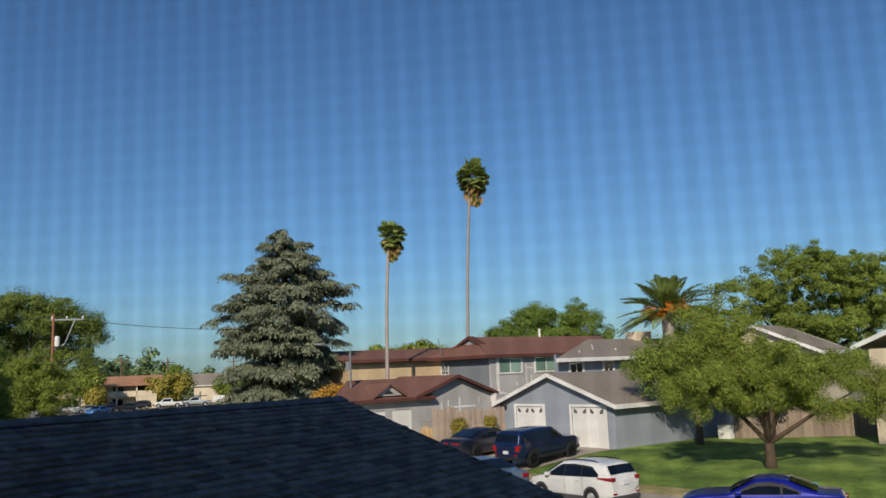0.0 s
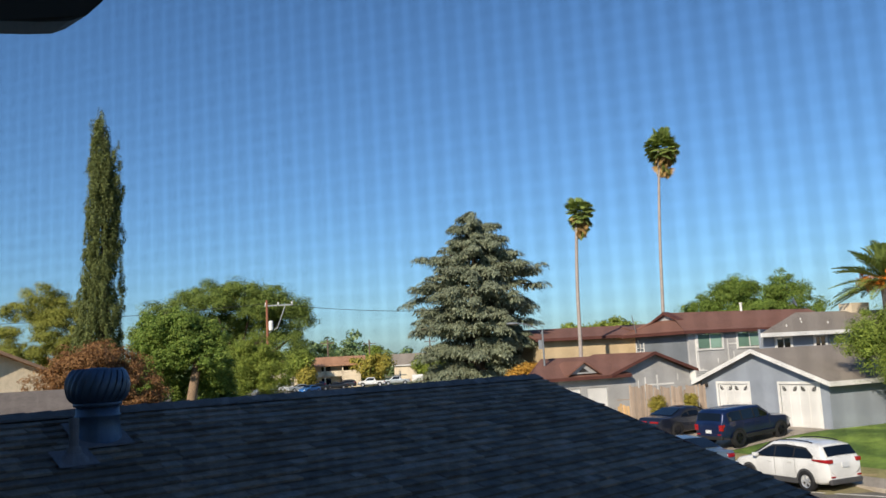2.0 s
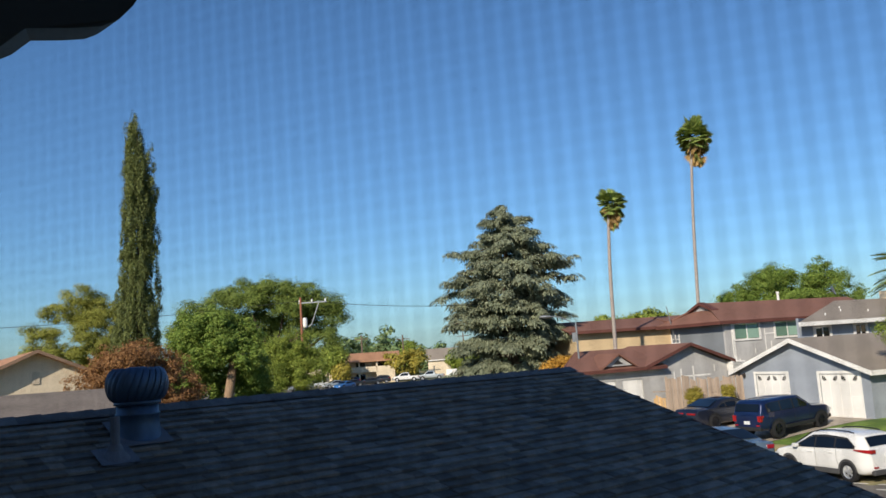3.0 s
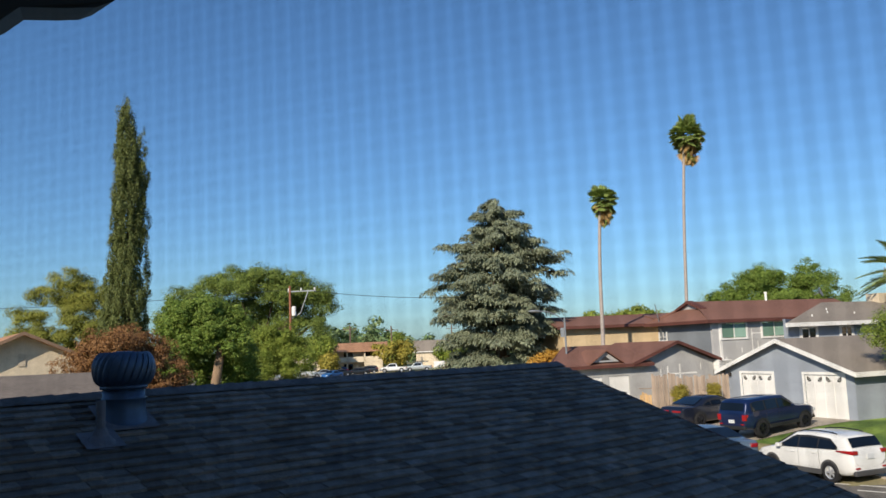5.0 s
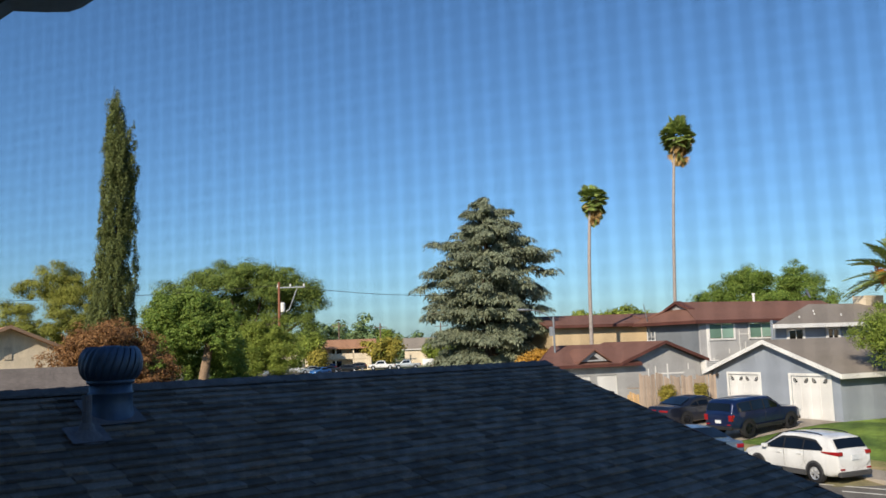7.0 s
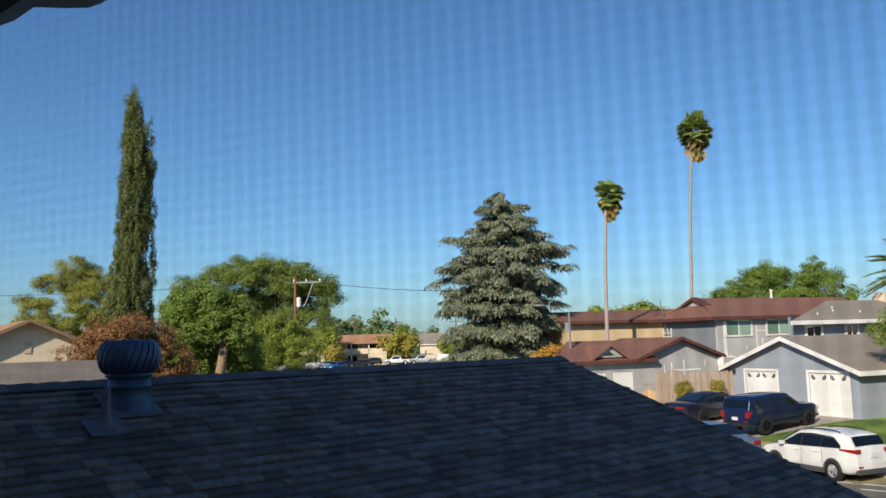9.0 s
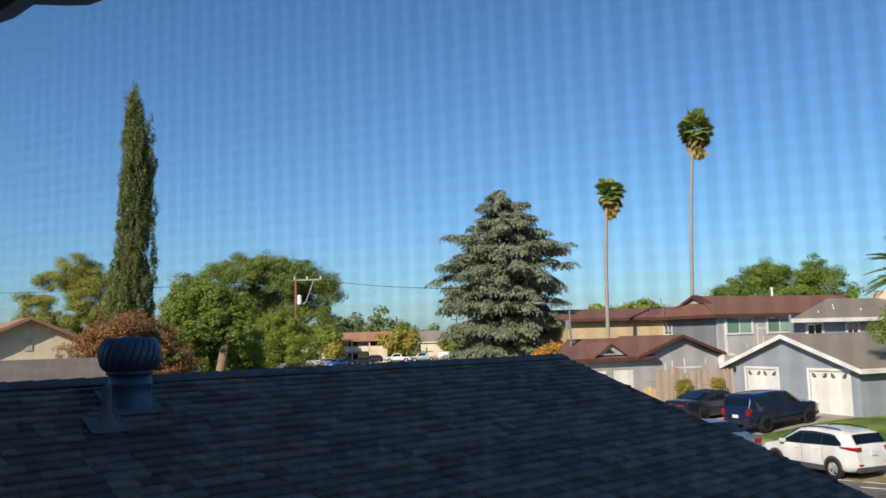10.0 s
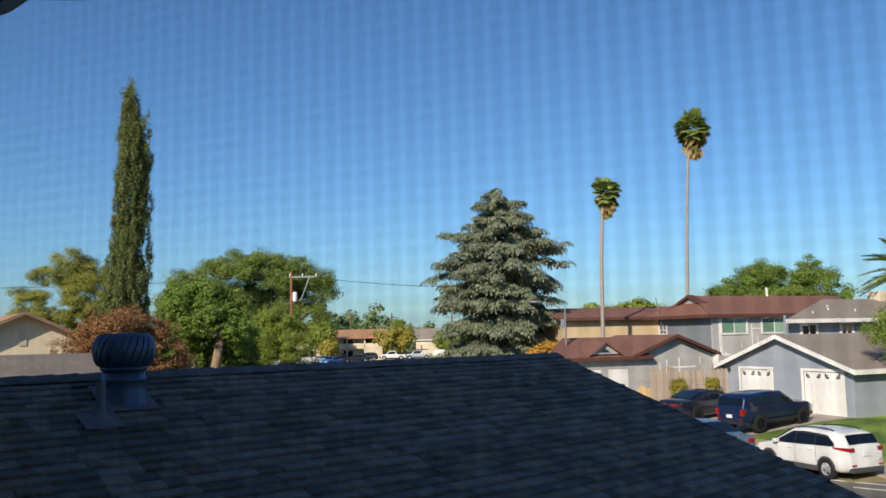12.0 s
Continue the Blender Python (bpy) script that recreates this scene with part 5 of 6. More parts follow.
COUPE = dict(W=1.92, clear=0.2, wb=2.95, r=0.37, lean=0.3, belt=[(-2.5, 0.98), (-1.2, 1.0), (0.9, 0.92), (2.5, 0.78)],
             top=[(-2.5, 0.5), (-2.47, 0.93), (-2.3, 1.02), (-1.75, 1.04), (-0.8, 1.38), (-0.35, 1.43), (0.1, 1.39), (0.95, 0.99), (1.9, 0.93), (2.35, 0.82), (2.47, 0.65), (2.5, 0.45)],
             win_low=[(-1.3, 1.02), (0.85, 0.96)], win_top=[(-1.2, 1.07), (-0.75, 1.27), (-0.3, 1.33), (0.1, 1.3), (0.8, 0.98)], posts=(-0.65,), mirror=0.6, handles=(-0.55,), seams=((-0.65, -0.7), (0.6, 0.65)),
             front_glass=(0.18, 0.88), rear_glass=(-1.66, -0.88), tail=(0.42, 0.78, 0.88, 0.28, 0), plate=0.5)
SEDAN = dict(W=1.82, clear=0.2, wb=2.78, r=0.33, lean=0.3, belt=[(-2.4, 0.95), (1.1, 0.9), (2.4, 0.7)],
             top=[(-2.42, 0.5), (-2.4, 0.9), (-2.25, 0.98), (-1.7, 1.0), (-0.85, 1.36), (-0.3, 1.42), (0.3, 1.38), (1.2, 0.95), (1.9, 0.85), (2.3, 0.7), (2.42, 0.45)],
             win_low=[(-1.5, 0.98), (1.1, 0.93)], win_top=[(-1.4, 1.03), (-0.8, 1.27), (-0.3, 1.32), (0.25, 1.29), (1.05, 0.95)], posts=(-0.85, 0.0), mirror=0.85, handles=(-0.8, 0.15), seams=((0.0, 0.0),),
             front_glass=(0.38, 1.12), rear_glass=(-1.62, -0.92), tail=(0.56, 0.76, 0.9, 0.14, 0.3), plate=0.62)
PICKUP = dict(W=1.96, clear=0.35, wb=3.5, r=0.4, lean=0.16, belt=[(-2.8, 1.06), (1.4, 1.12), (2.8, 0.95)],
              top=[(-2.8, 0.6), (-2.79, 1.02), (-2.7, 1.08), (-1.0, 1.1), (-0.72, 1.68), (-0.6, 1.8), (0.2, 1.84), (0.75, 1.78), (1.45, 1.18), (2.3, 1.08), (2.7, 0.92), (2.8, 0.6)],
              win_low=[(-0.65, 1.2), (1.3, 1.17)], win_top=[(-0.6, 1.68), (0.2, 1.72), (0.65, 1.68), (1.22, 1.2)], posts=(0.15,), mirror=1.1, handles=(-0.4, 0.4), seams=((0.15, 0.15), (-0.7, -0.7)),
              front_glass=(0.82, 1.38), rear_glass=(-0.9, -0.76), tail=(0.88, 0.8, 1.02, 0.07, 0.1), plate=0.6)


P_WHITE = paint("white_car_paint", "d6d6d4")
P_NAVY = paint("navy_car_paint", "0f2048", 0.3)
P_BLACK = paint("black_car_paint", "1a2030", 0.3)
P_GREY = paint("grey_car_paint", "6f8290", 0.5)
P_BLUE = paint("blue_car_paint", "17208a", 0.35)
P_SILVER = paint("silver_car_paint", "b2b8ba", 0.5)
P_MID = paint("steel_blue_car_paint", "3b6ea8", 0.3)
P_DARK = paint("charcoal_car_paint", "2a2d31", 0.3)
CLAD = mat("grey_cladding", "424243", 0.7, vary=0.1)

def parked(x, y, bearing, tilt=0.0, z=None):
    return pose(x, y, ground_z(x, y) + 0.015 if z is None else z, 0, 0, bearing) @ pose(0, 0, 0, 0, -tilt, 0)


car("sport_utility_vehicle", parked(12.36, 28.26, 113, 0, 0.0) @ Matrix.Diagonal((0.89, 0.94, 0.95, 1)), "white compact SUV with black roof rails parked at the kerb", "car", "parked cars", P_WHITE, SUV, RIM, CLAD)
car("sport_utility_vehicle", parked(14.5, 38.05, 30, 2.5, 0.36) @ Matrix.Diagonal((0.97, 0.96, 0.93, 1)), "dark blue SUV with wide dark wheels on the driveway", "car", "parked cars", P_NAVY, BIG, RIM_DARK, PLASTIC)
car("coupe", parked(13.3, 42.7, 26, 2.0, 0.4), "black muscle coupe parked beside the SUV", "car", "parked cars", P_BLACK, COUPE, RIM_DARK)
car("sedan", parked(9.62, 32.3, 109, 0, 0.0), "grey-blue sedan parked in the street", "car", "parked cars", P_GREY, SEDAN, RIM)
car("coupe", parked(15.3, 22.0, 141, 0, 0.0) @ Matrix.Diagonal((0.93, 0.96, 0.98, 1)), "bright blue muscle coupe parked at the kerb", "car", "parked cars", P_BLUE, COUPE, RIM_DARK)

# car park
for x, y, b, kind, pm, lab in ((-10.8, 172.0, 178, "p", P_WHITE, "white crew-cab pickup in the car park"), (-5.6, 172.5, 178, "p", P_SILVER, "silver pickup in the car park"),
                               (-17.5, 165, 200, "s", P_DARK, "dark saloon car in the car park"), (-20.5, 160, 210, "s", P_DARK, "black saloon car in the car park"), (-20.5, 150, 240, "s", P_MID, "steel-blue car in the car park"),
                               (-29.5, 156, 205, "u", P_SILVER, "silver hatchback in the car park"), (-27.5, 163, 200, "p", P_WHITE, "white pickup among the cars"), (-24.0, 162, 205, "s", P_SILVER, "grey saloon among the cars"), (-22.0, 168, 190, "u", P_NAVY, "dark blue car among the cars"), (-16.0, 170, 185, "u", P_DARK, "dark car beside the pickup")):
    mm = pose(x, y, 0.015, 0, 0, b)
    word, spec = {"p": ("pickup_truck", PICKUP), "u": ("hatchback", SUV), "s": ("sedan", SEDAN)}[kind]
    car(word, mm, lab, "pickup truck" if kind == "p" else "car", "cars in the car park", pm, spec, RIM)
tr = thing("trailer", pose(-1.4, 172.5, 0, 0, 0, 0), "small white box trailer in the car park", "trailer")
part("box", Geo().box(-1.0, 1.3, -0.8, 0.8, 0.5, 1.9), WHITE, tr, bevel=0.04)
for s in (-1, 1):
    wheel(tr, 0.1, s * 0.85, 0.32, 0.2, RIM, s)

# ---- flats beyond the car park ----
flats = thing("apartment_building", pose(-37.2, 175.0, 0, 0, 0, 3), "cream two-storey flats with a red-brown roof and balconies", "building")
part("wall", wall_with_holes(0, 24, 0, 4.7, 2.2, 0.2, [(3 + 4.2 * i, 5 + 4.2 * i, z, z + 1.9) for i in range(5) for z in (0.1, 2.6)]), WALL_CREAM, flats)
part("wall", Geo().box(0, 24, 6, 10, 0, 4.7), WALL_CREAM, flats)
for i in range(5):
    for z in (0.1, 2.6):
        part("window", Geo().box(3 + 4.2 * i, 5 + 4.2 * i, 2.3, 2.35, z, z + 1.9), GLASS_DARK, flats)
for a, b in ((-0.5, 8.5), (12.5, 24.0)):
    part("balcony", Geo().box(a, b, 0.0, 2.2, 2.35, 2.5).box(a, b, 0.0, 0.1, 2.5, 3.5), WALL_CREAM, flats, "pale balcony parapet")
for x in (-0.4, 4.2, 8.4, 12.6, 16.5, 20.2, 23.8):
    part("post", Geo().box(x - 0.15, x + 0.15, 0, 0.3, 0, 4.7), WALL_CREAM, flats)
part("wall", Geo().box(20.4, 23.6, 0.1, 2.2, 0, 2.35), WALL_CREAM, flats)
part("roof", Geo().slab([(-1, -0.6, 4.65), (25, -0.6, 4.65), (25, 5, 6.5), (-1, 5, 6.5)], 0.15), ROOF_RED, flats)
part("roof", Geo().slab([(25, 11, 4.65), (-1, 11, 4.65), (-1, 5, 6.5), (25, 5, 6.5)], 0.15), ROOF_RED, flats)
part("roof_unit", Geo().box(8.5, 12.5, 2.2, 4.2, 5.4, 6.8).box(12.6, 14.0, 2.2, 3.4, 5.5, 6.3), METAL_GREY, flats, "pale roof-top cooling unit", bevel=0.04)
far_house = thing("house", pose(-2.0, 200, 0, 0, 0, 0), "small cream house with a grey roof beyond the car park", "house")
part("wall", Geo().box(-5, 5, 0, 8, 0, 4.2), WALL_CREAM, far_house)
gable_roof(far_house, -5, 5, 0, 8, 4.2, 6.6, ROOF_GREY, WHITE, 0.5, "x", 0.2)

# ---- poles, wires, street lamp ----
pole = thing("utility_pole", pose(-10.55, 57.0, 0, 0, 0, 0) @ Matrix.Diagonal((0.78, 0.78, 0.835, 1)), "reddish wooden utility pole with a transformer and crossarm", "utility pole")
part("pole", Geo().tube([(0, 0, -0.2), (0, 0, 11.3)], [0.15, 0.1], 10), POLE_WOOD, pole)
part("crossarm", Geo().box(-0.2, 2.3, -0.06, 0.06, 10.78, 10.88), METAL_GREY, pole)
part("brace", Geo().tube([(1.6, 0, 10.75), (0.9, 0, 9.0), (0.1, 0, 8.6)], 0.05, 6), METAL_GREY, pole)
part("transformer", Geo().lathe([(0, 8.8), (0.17, 8.8), (0.2, 8.86), (0.2, 9.5), (0.16, 9.57), (0, 9.6)], 14), WHITE, pole, "pale transformer can", at=Matrix.Translation((0.34, -0.1, 0)))
for x in (-0.1, 1.0, 2.2):
    part("insulator", Geo().lathe([(0, 10.9), (0.06, 10.9), (0.08, 11.0), (0.04, 11.1), (0, 11.12)], 8), WHITE, pole, at=Matrix.Translation((x, 0, 0)))


def cable(a, b, sag, r=0.02):
    pts = [Vector(a).lerp(Vector(b), q) - Vector((0, 0, sag * 4 * q * (1 - q))) for q in steps(0, 1, 16)]
    ob = tagged(part("power_line", Geo().tube(pts, r, 5), PLASTIC, None, "thin dark power line"), "", "cable", "power lines")
    return ob


cable((-10.2, 57.0, 9.2), (4.2, 62.0, 8.45), 0.35, 0.018)
cable((-10.6, 57.0, 9.2), (-50, 52.0, 9.3), 0.7, 0.018)
for x, y, h in ((-21.0, 185, 10.5), (-12.0, 188, 10.0), (2.0, 220, 10.5)):
    q = thing("utility_pole", pose(x, y, 0, 0, 0, 0), "distant wooden utility pole", "utility pole", "far poles")
    part("pole", Geo().tube([(0, 0, 0), (0, 0, h)], [0.2, 0.15], 8), POLE_FAR, q)
    part("crossarm", Geo().box(-1.5, 1.5, -0.08, 0.08, h - 1.0, h - 0.85), POLE_FAR, q)
lamp = thing("street_lamp", pose(7.22, 49.5, ground_z(7.22, 49.5), 0, 0, 0), "grey steel street lamp with a curved arm and cobra head", "street lamp")
part("pole", Geo().tube([(0.0, 0, -0.1), (0.0, 0, 6.05)], [0.075, 0.055], 10), METAL_GREY, lamp)
part("arm", Geo().tube([(0, 0, 5.75), (-0.35, 0, 6.15), (-0.9, 0, 6.42), (-1.5, 0, 6.5)], 0.03, 8), METAL_GREY, lamp)
part("lamp_head", Geo().lathe([(0, -0.35), (0.09, -0.3), (0.15, 0.0), (0.13, 0.25), (0.05, 0.38), (0, 0.4)], 12), METAL_GREY, lamp, "grey lamp head", at=pose(-1.75, 0, 6.5, 0, -88, 0) @ Matrix.Diagonal((0.6, 1, 1, 1)))
part("sign_box", Geo().box(-0.28, -0.07, -0.03, 0.03, 4.9, 5.45), METAL_GREY, lamp)

# ---- fences ----
fence = thing("fence", Matrix.Translation((0, 0, 0)), "weathered vertical board fence before the grey wing", "fence")
fa, fb_ = Vector((11.0, 47.8, 0)), Vector((16.2, 46.2, 0))
nbd = 40
for k in range(nbd):
    p = fa.lerp(fb_, (k + 0.5) / nbd)
    z0 = ground_z(p.x, p.y)
    hgt = 2.0 + 0.06 * RNG.normal() + (0.22 if 5 <= k < 15 else -0.75 if k < 5 else 0)
    part("board", Geo().box(-0.064, 0.064, -0.012, 0.012, 0, hgt), WOOD_NEW if k < 5 else WOOD_FENCE, fence, at=pose(p.x, p.y, z0, 0, RNG.normal() * 0.6, math.degrees(math.atan2(fb_.y - fa.y, fb_.x - fa.x))))
for hz in (0.4, 1.4):
    z0 = ground_z(13, 47)
    part("rail", Geo().tube([(fa.x, fa.y + 0.06, z0 + hz), (fb_.x, fb_.y + 0.06, z0 + hz)], 0.04, 4), WOOD_FENCE, fence)
fence2 = thing("fence", Matrix.Translation((0, 0, 0)), "tan board fence along the back of the lawn", "fence")
fa, fb_ = Vector((26.5, 39.9, 0)), Vector((34.0, 36.2, 0))
for k in range(70):
    p = fa.lerp(fb_, (k + 0.5) / 70)
    part("board", Geo().box(-0.08, 0.08, -0.012, 0.012, 0, 1.75 + 0.04 * RNG.normal()), WOOD_FENCE, fence2, at=pose(p.x, p.y, ground_z(p.x, p.y), 0, 0, math.degrees(math.atan2(fb_.y - fa.y, fb_.x - fa.x))))
ub = thing("utility_box", pose(26.2, 40.3, ground_z(26.2, 40.3), 0, 0, GRID), "small white utility box on the lawn by the house", "utility box")
part("cabinet", Geo().box(-0.35, 0.35, -0.25, 0.25, -0.02, 0.75), WHITE, ub, bevel=0.03)
part("cap", Geo().box(-0.38, 0.38, -0.28, 0.28, 0.75, 0.8), METAL_GREY, ub)
fence3 = thing("fence", Matrix.Translation((0, 0, 0)), "dark slatted fence under the trees", "fence")
for k in range(40):
    part("board", Geo().box(-0.1, 0.1, -0.02, 0.02, 0, 2.6), DARK_TRIM, fence3, at=pose(-12.5 + 0.21 * k, 58.5, 0, 0, 0, 5))

# ---- the roof below the window ----
SLOPE = 0.352
RM = pose(1.46, 10.9, 4.53, 0, 0, -139.0)     # local x along the ridge towards the camera, local y down the slope
roof = tagged(thing("garage_roof", RM, "dark asphalt-shingled gable roof in shade below the window", "roof"), "", "", "", "structure")
part("deck", Geo().slab([(0, 0, -0.03), (8.55, 0, -0.03), (8.55, 7.2, -0.03 - 7.2 * SLOPE), (0, 7.2, -0.03 - 7.2 * SLOPE)][::-1], 0.14), DARK_TRIM, roof)
part("deck", Geo().slab([(8.55, 0, -0.03), (0, 0, -0.03), (0, -6, -0.03 - 6 * SLOPE), (8.55, -6, -0.03 - 6 * SLOPE)][::-1], 0.14), SHINGLE_CAP, roof)
part("wall", Geo().prism([(0.35, -5.6, -4.3), (0.35, 6.8, -4.3), (0.35, 6.8, -0.25 - 6.8 * SLOPE), (0.35, 0, -0.2), (0.35, -5.6, -0.25 - 5.6 * SLOPE)], (0.15, 0, 0)), WALL_OWN, roof)
part("barge_board", Geo().prism([(-0.03, 0, -0.2), (-0.03, 7.2, -0.2 - 7.2 * SLOPE), (-0.03, 7.2, -0.015 - 7.2 * SLOPE), (-0.03, 0, -0.015)], (0.03, 0, 0)), BROWN_TRIM, roof)


def shingles():
    """Courses of laminated tabs: the nearest stretch as single pieces, the rest joined."""
    rng = random.Random(4)
    course, joined, singles = 0.127, [], []
    sl = math.hypot(1, SLOPE)
    n = int(7.1 * sl / course)
    for i in range(n):
        y1 = (i + 1) * course / sl
        x = -0.02 + rng.random() * 0.1
        while x < 8.5:
            w = rng.choice((0.1, 0.14, 0.18, 0.22, 0.29))
            t = rng.choice((0.005, 0.009, 0.014))
            singles.append((x, min(x + w, 8.52), y1, t)) if (3.6 < y1 < 5.4 and 4.6 < x < 7.6) else joined.append((x, min(x + w, 8.52), y1, t))
            x += w + 0.003
    def shape(w, t):
        d = course / sl + 0.03
        return [(0, -d, -0.016 + d * SLOPE), (w, -d, -0.016 + d * SLOPE), (w, 0, t), (0, 0, t), (0, 0, t - 0.02), (w, 0, t - 0.02)], [(0, 3, 2, 1), (3, 4, 5, 2), (0, 4, 3), (1, 2, 5)]
    keep = {}
    for x0, x1, y, t in singles[:300]:
        key = (round(x1 - x0, 2), t)
        if key not in keep:
            keep[key] = mesh_of("shingle", Geo().add(*shape(*key)), SHINGLE)
        part("shingle", keep[key], None, roof, at=Matrix.Translation((x0, y, -y * SLOPE)))
    g = Geo()
    for x0, x1, y, t in joined + singles[300:]:
        v, f = shape(x1 - x0, t)
        g.add([(a + x0, b + y, c - y * SLOPE) for a, b, c in v], f)
    tagged(part("shingles", g, SHINGLE_J, roof, "joined courses of dark laminated shingles"), "", "", "", "stuff")
    for k in range(int(8.5 / 0.2)):
        a = 0.2 * k
        part("ridge_cap", Geo().add([(a, -0.14, -0.14 * SLOPE + 0.012), (a, 0, 0.022), (a, 0.14, -0.14 * SLOPE + 0.012), (a + 0.27, -0.14, -0.14 * SLOPE + 0.004), (a + 0.27, 0, 0.010), (a + 0.27, 0.14, -0.14 * SLOPE + 0.004), (a, -0.14, -0.14 * SLOPE), (a, 0, 0.006), (a, 0.14, -0.14 * SLOPE)],
                                  [(0, 1, 4, 3), (1, 2, 5, 4), (1, 0, 6, 7), (2, 1, 7, 8)]), SHINGLE_CAP, roof)


SHINGLE_J = mat("asphalt_shingle_joined", "6e6864", 0.9, island=0.42, vary=0.35, scale=9, bump=0.7, bscale=160, col2="76685c")
shingles()


# turbine vent and flue on the roof
vent = thing("roof_turbine_vent", RM @ pose(5.82, 0.54, -0.54 * SLOPE, 0, 0, 0) @ Matrix.Diagonal((0.86, 0.86, 0.93, 1)), "blue-grey metal turbine vent with curved vanes on the shingled roof", "roof vent")
part("flashing", Geo().add([(sx * 0.24, sy * 0.26, -sy * 0.26 * SLOPE + h) for h in (0.03, 0.02) for sx, sy in ((-1, -1), (1, -1), (1, 1), (-1, 1))], [(3, 2, 1, 0), (4, 5, 6, 7), (0, 1, 5, 4), (1, 2, 6, 5), (2, 3, 7, 6), (3, 0, 4, 7)]), VENT_DULL, vent)
part("neck", Geo().lathe([(0.27, -0.12), (0.222, -0.05), (0.203, 0.02), (0.195, 0.08), (0.19, 0.16), (0.2, 0.168), (0.2, 0.18), (0.187, 0.188), (0.187, 0.27), (0.18, 0.27)], 32), METAL_VENT, vent, smooth=True)
part("collar", Geo().lathe([(0.18, 0.25), (0.21, 0.255), (0.21, 0.285), (0.18, 0.29)], 32), METAL_VENT, vent, smooth=True)
part("top_cap", Geo().lathe([(0.0, 0.575), (0.06, 0.575), (0.16, 0.56), (0.2, 0.54), (0.19, 0.535), (0.0, 0.55)], 32), METAL_VENT, vent, smooth=True)
part("core", Geo().lathe([(0.17, 0.27), (0.19, 0.4), (0.15, 0.54)], 24), PLASTIC, vent)
vane = Geo()
nst = 9
for s in range(nst):
    q = s / (nst - 1)
    a = math.pi * (0.10 + 0.8 * q)
    r, h = 0.155 + 0.118 * math.sin(a) ** 0.8, 0.425 - 0.15 * math.cos(a)
    tw = 0.5 * (q - 0.5)
    for dr, da in ((0.0, 0.0), (0.010, 0.16), (-0.022, 0.32)):
        vane.v.append(((r + dr) * math.cos(tw + da), (r + dr) * math.sin(tw + da), h))
for s in range(nst - 1):
    for j in (0, 1):
        p = s * 3 + j
        vane.f.append((p, p + 1, p + 4, p + 3))
vane_me = mesh_of("vane", vane, METAL_VENT, True)
for k in range(24):
    part("vane", vane_me, None, vent, at=pose(0, 0, 0, 0, 0, 15 * k))
flue = thing("vent_pipe", RM @ pose(6.12, 0.9, -0.9 * SLOPE, 0, 0, 0), "thin grey vent pipe with flashing on the shingled roof", "vent pipe")
part("pipe", Geo().tube([(0, 0, -0.05), (0, 0, 0.3)], 0.035, 12), VENT_DULL, flue)
part("flashing", Geo().lathe([(0.16, -0.045), (0.1, 0.01), (0.06, 0.05), (0.042, 0.1)], 16).add([(-0.14, -0.13, 0.13 * SLOPE + 0.022), (0.14, -0.13, 0.13 * SLOPE + 0.022), (0.14, 0.15, -0.15 * SLOPE + 0.022), (-0.14, 0.15, -0.15 * SLOPE + 0.022)], [(3, 2, 1, 0)]), VENT_DULL, flue)

# ---- the building with the window ----
OWN = pose(0, 0, 0, 0, 0, -45)       # local x along the wall, local y out of the window
# out of view; walls stand 11 m high to keep the garage roof shaded
own = thing("apartment_block", OWN, "unseen pale stucco block with the open window, raised for shade", "building")
HOLE = (-0.44, 0.40, 4.35, 5.55)
part("wall", wall_with_holes(-7.4, 16, 0, 11.0, -0.13, 0.16, [HOLE]), WALL_OWN, own)
part("wall", Geo().box(-7.4, -7.2, -9, -0.13, 0, 11.0), WALL_OWN, own)
part("wall", Geo().box(15.8, 16, -9, -0.13, 0, 11.0), WALL_OWN, own)
part("wall", Geo().box(-7.2, 15.8, -9, -8.8, 0, 11.0), WALL_OWN, own)
part("roof", Geo().box(-7.5, 16.1, -9.1, 0.1, 11.0, 11.2), ROOF_LOW, own)
part("room_floor", Geo().box(-3, 3, -4, -0.13, 3.2, 3.3), WOOD_FENCE, own)
part("room_ceiling", Geo().box(-3, 3, -4, -0.13, 5.8, 5.9), WALL_CREAM, own)
for a in ((-3.1, -3, -4, -0.13), (3, 3.1, -4, -0.13), (-3.1, 3.1, -4.1, -4)):
    part("room_wall", Geo().box(*a, 3.3, 5.8), WALL_CREAM, own)
SPLAY = pose(0, 0, 0, 0, 0, -24)     # the screen's frame stands a little open from the wall
fr = thing("window_frame", SPLAY, "aluminium window frame holding an insect screen", "window", kind="structure")
for a in ((-0.4, 0.4, 4.35, 4.39), (-0.4, 0.4, 5.51, 5.55), (-0.4, -0.36, 4.39, 5.51), (0.36, 0.4, 4.39, 5.51)):
    part("frame_bar", Geo().box(a[0], a[1], 0.032, 0.09, a[2], a[3]), METAL_GREY, fr, bevel=0.004)
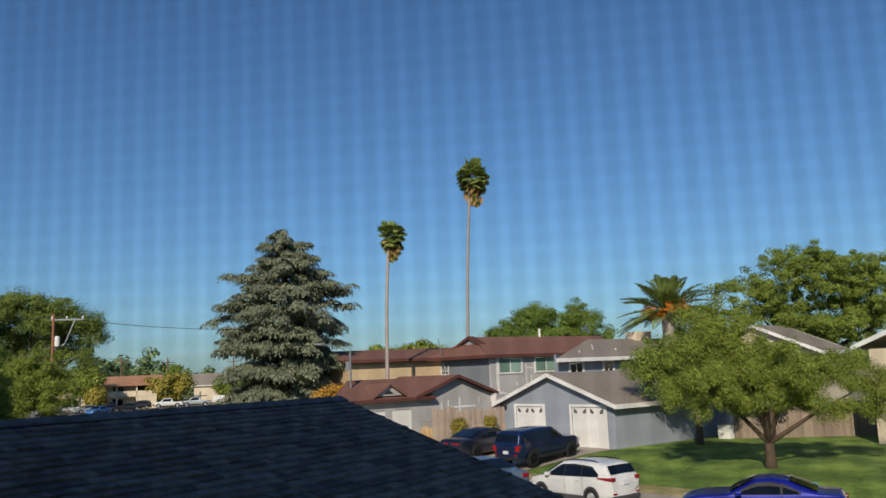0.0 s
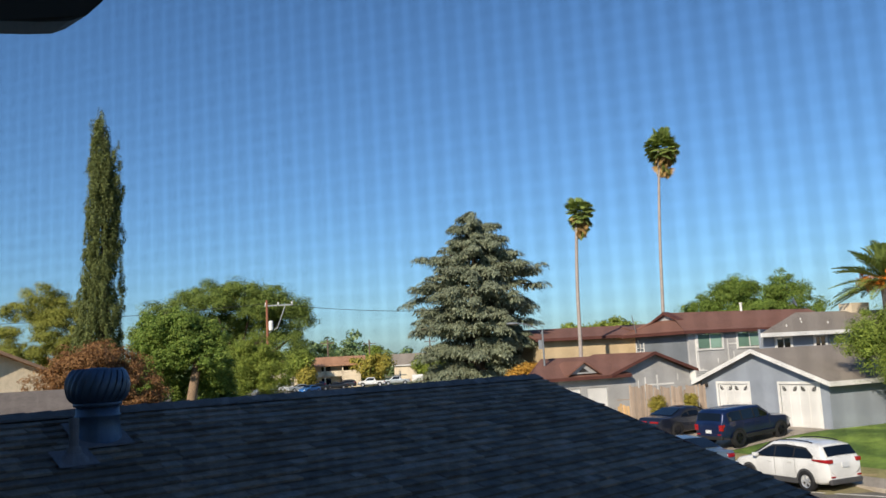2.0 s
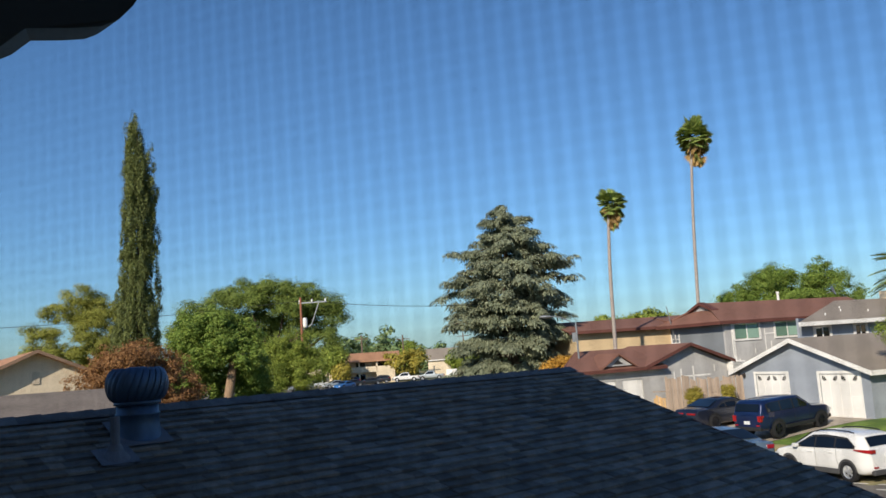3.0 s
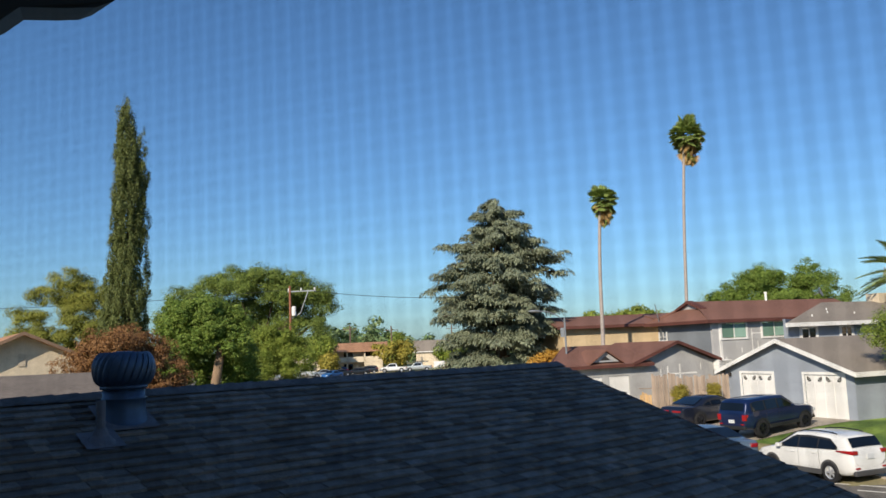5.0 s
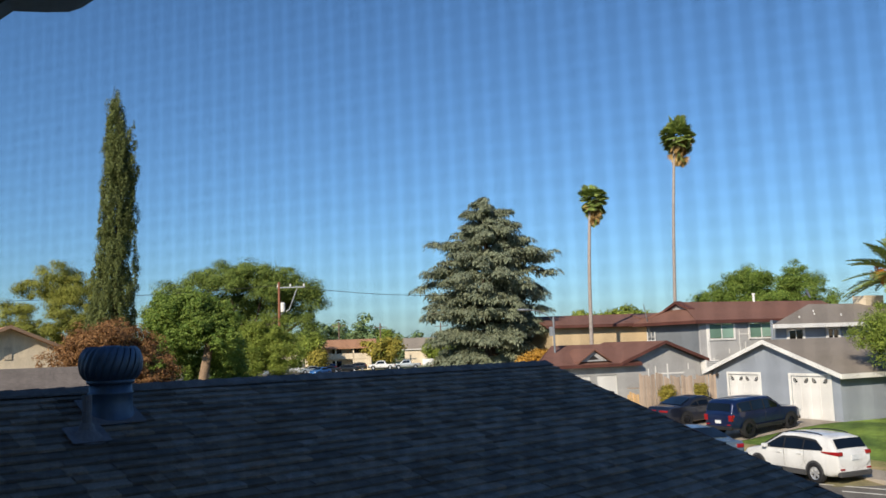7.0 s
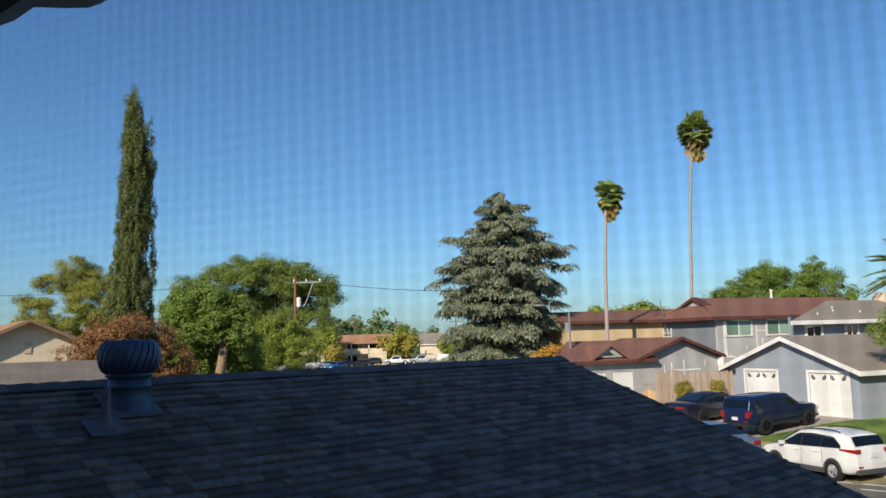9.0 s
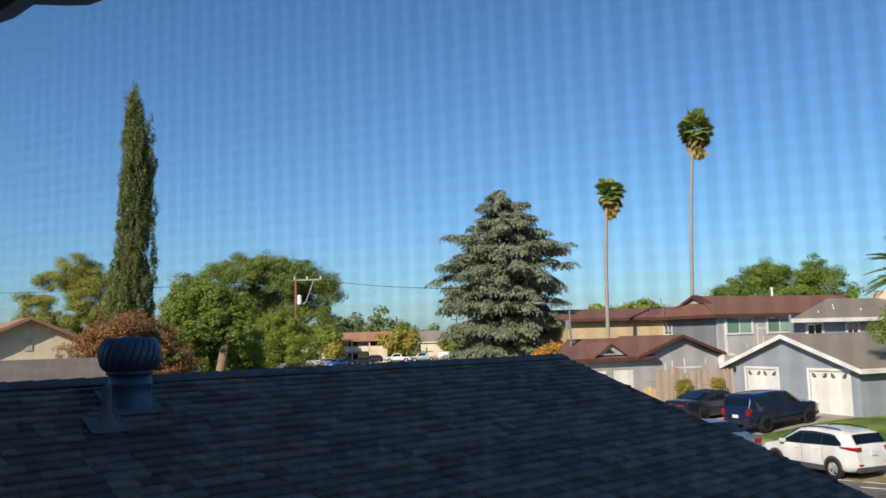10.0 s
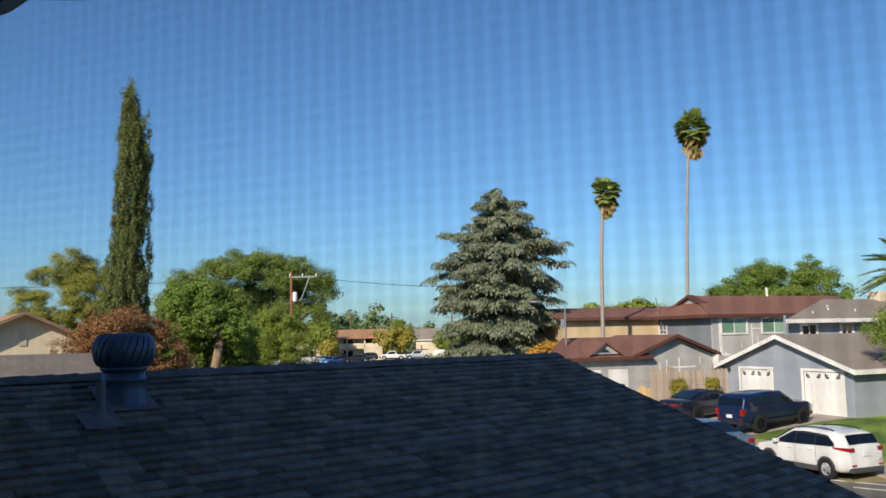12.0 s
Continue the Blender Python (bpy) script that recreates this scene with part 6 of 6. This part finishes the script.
box = thing("window_surround", OWN, "pale splayed surround between the wall and the screen frame", "window", kind="structure")
for z in (4.33, 5.552):
    part("surround_plate", Geo().prism([(-0.44, -0.10, z), (0.42, -0.10, z), (0.42, 0.23, z), (0.36, 0.23, z)], (0, 0, 0.018)), WALL_OWN, box)
part("surround_side", Geo().box(0.402, 0.42, 0.032, 0.23, 4.35, 5.55), WALL_OWN, box)

# insect screen: two layers of crossing threads
SCREEN = mat("screen_thread", "1c1d1f", 0.8, vary=0.1)
thr = Geo()
PX, PZ, TH, TV, SY = 0.0016, 0.0014, 0.000052, 0.000023, 0.062
for k in range(int(0.72 / PX)):
    x = -0.36 + k * PX
    thr.add([(x - TH, SY, 4.39), (x + TH, SY, 4.39), (x + TH, SY, 5.51), (x - TH, SY, 5.51)], [(0, 1, 2, 3)])
for k in range(int(1.12 / PZ)):
    z = 4.39 + k * PZ
    thr.add([(-0.36, SY + 0.0003, z - TV), (0.36, SY + 0.0003, z - TV), (0.36, SY + 0.0003, z + TV), (-0.36, SY + 0.0003, z + TV)], [(0, 1, 2, 3)])
scr = tagged(part("insect_screen", thr, SCREEN, None, "fine dark insect screen mesh across the window"), "", "window screen", "", "stuff")
scr.matrix_world = SPLAY

# dark eave with a rounded gutter end beside the window
eave = thing("eave", Matrix(), "dark eave with a rounded gutter end on the block", "eave", kind="structure")
prof = [(-1.12, 1.66, 5.442), (-0.97, 1.75, 5.547), (-0.92, 1.77, 5.597), (-0.84, 1.82, 5.612), (-0.78, 1.845, 5.622), (-0.745, 1.86, 5.642), (-0.715, 1.87, 5.677), (-0.69, 1.88, 5.722), (-0.66, 1.89, 5.822), (-0.66, 1.89, 6.222), (-1.12, 1.66, 6.222)]
part("gutter", Geo().prism(prof, (-0.36, 0.72, 0.28)), BLACK_EAVE, eave)
part("bracket", Geo().prism([(-1.3, 1.34, 6.0), (-0.7, 1.9, 6.0), (-0.7, 1.9, 6.2), (-1.3, 1.34, 6.2)], (-0.25, 0.25, 0)), BLACK_EAVE, eave)
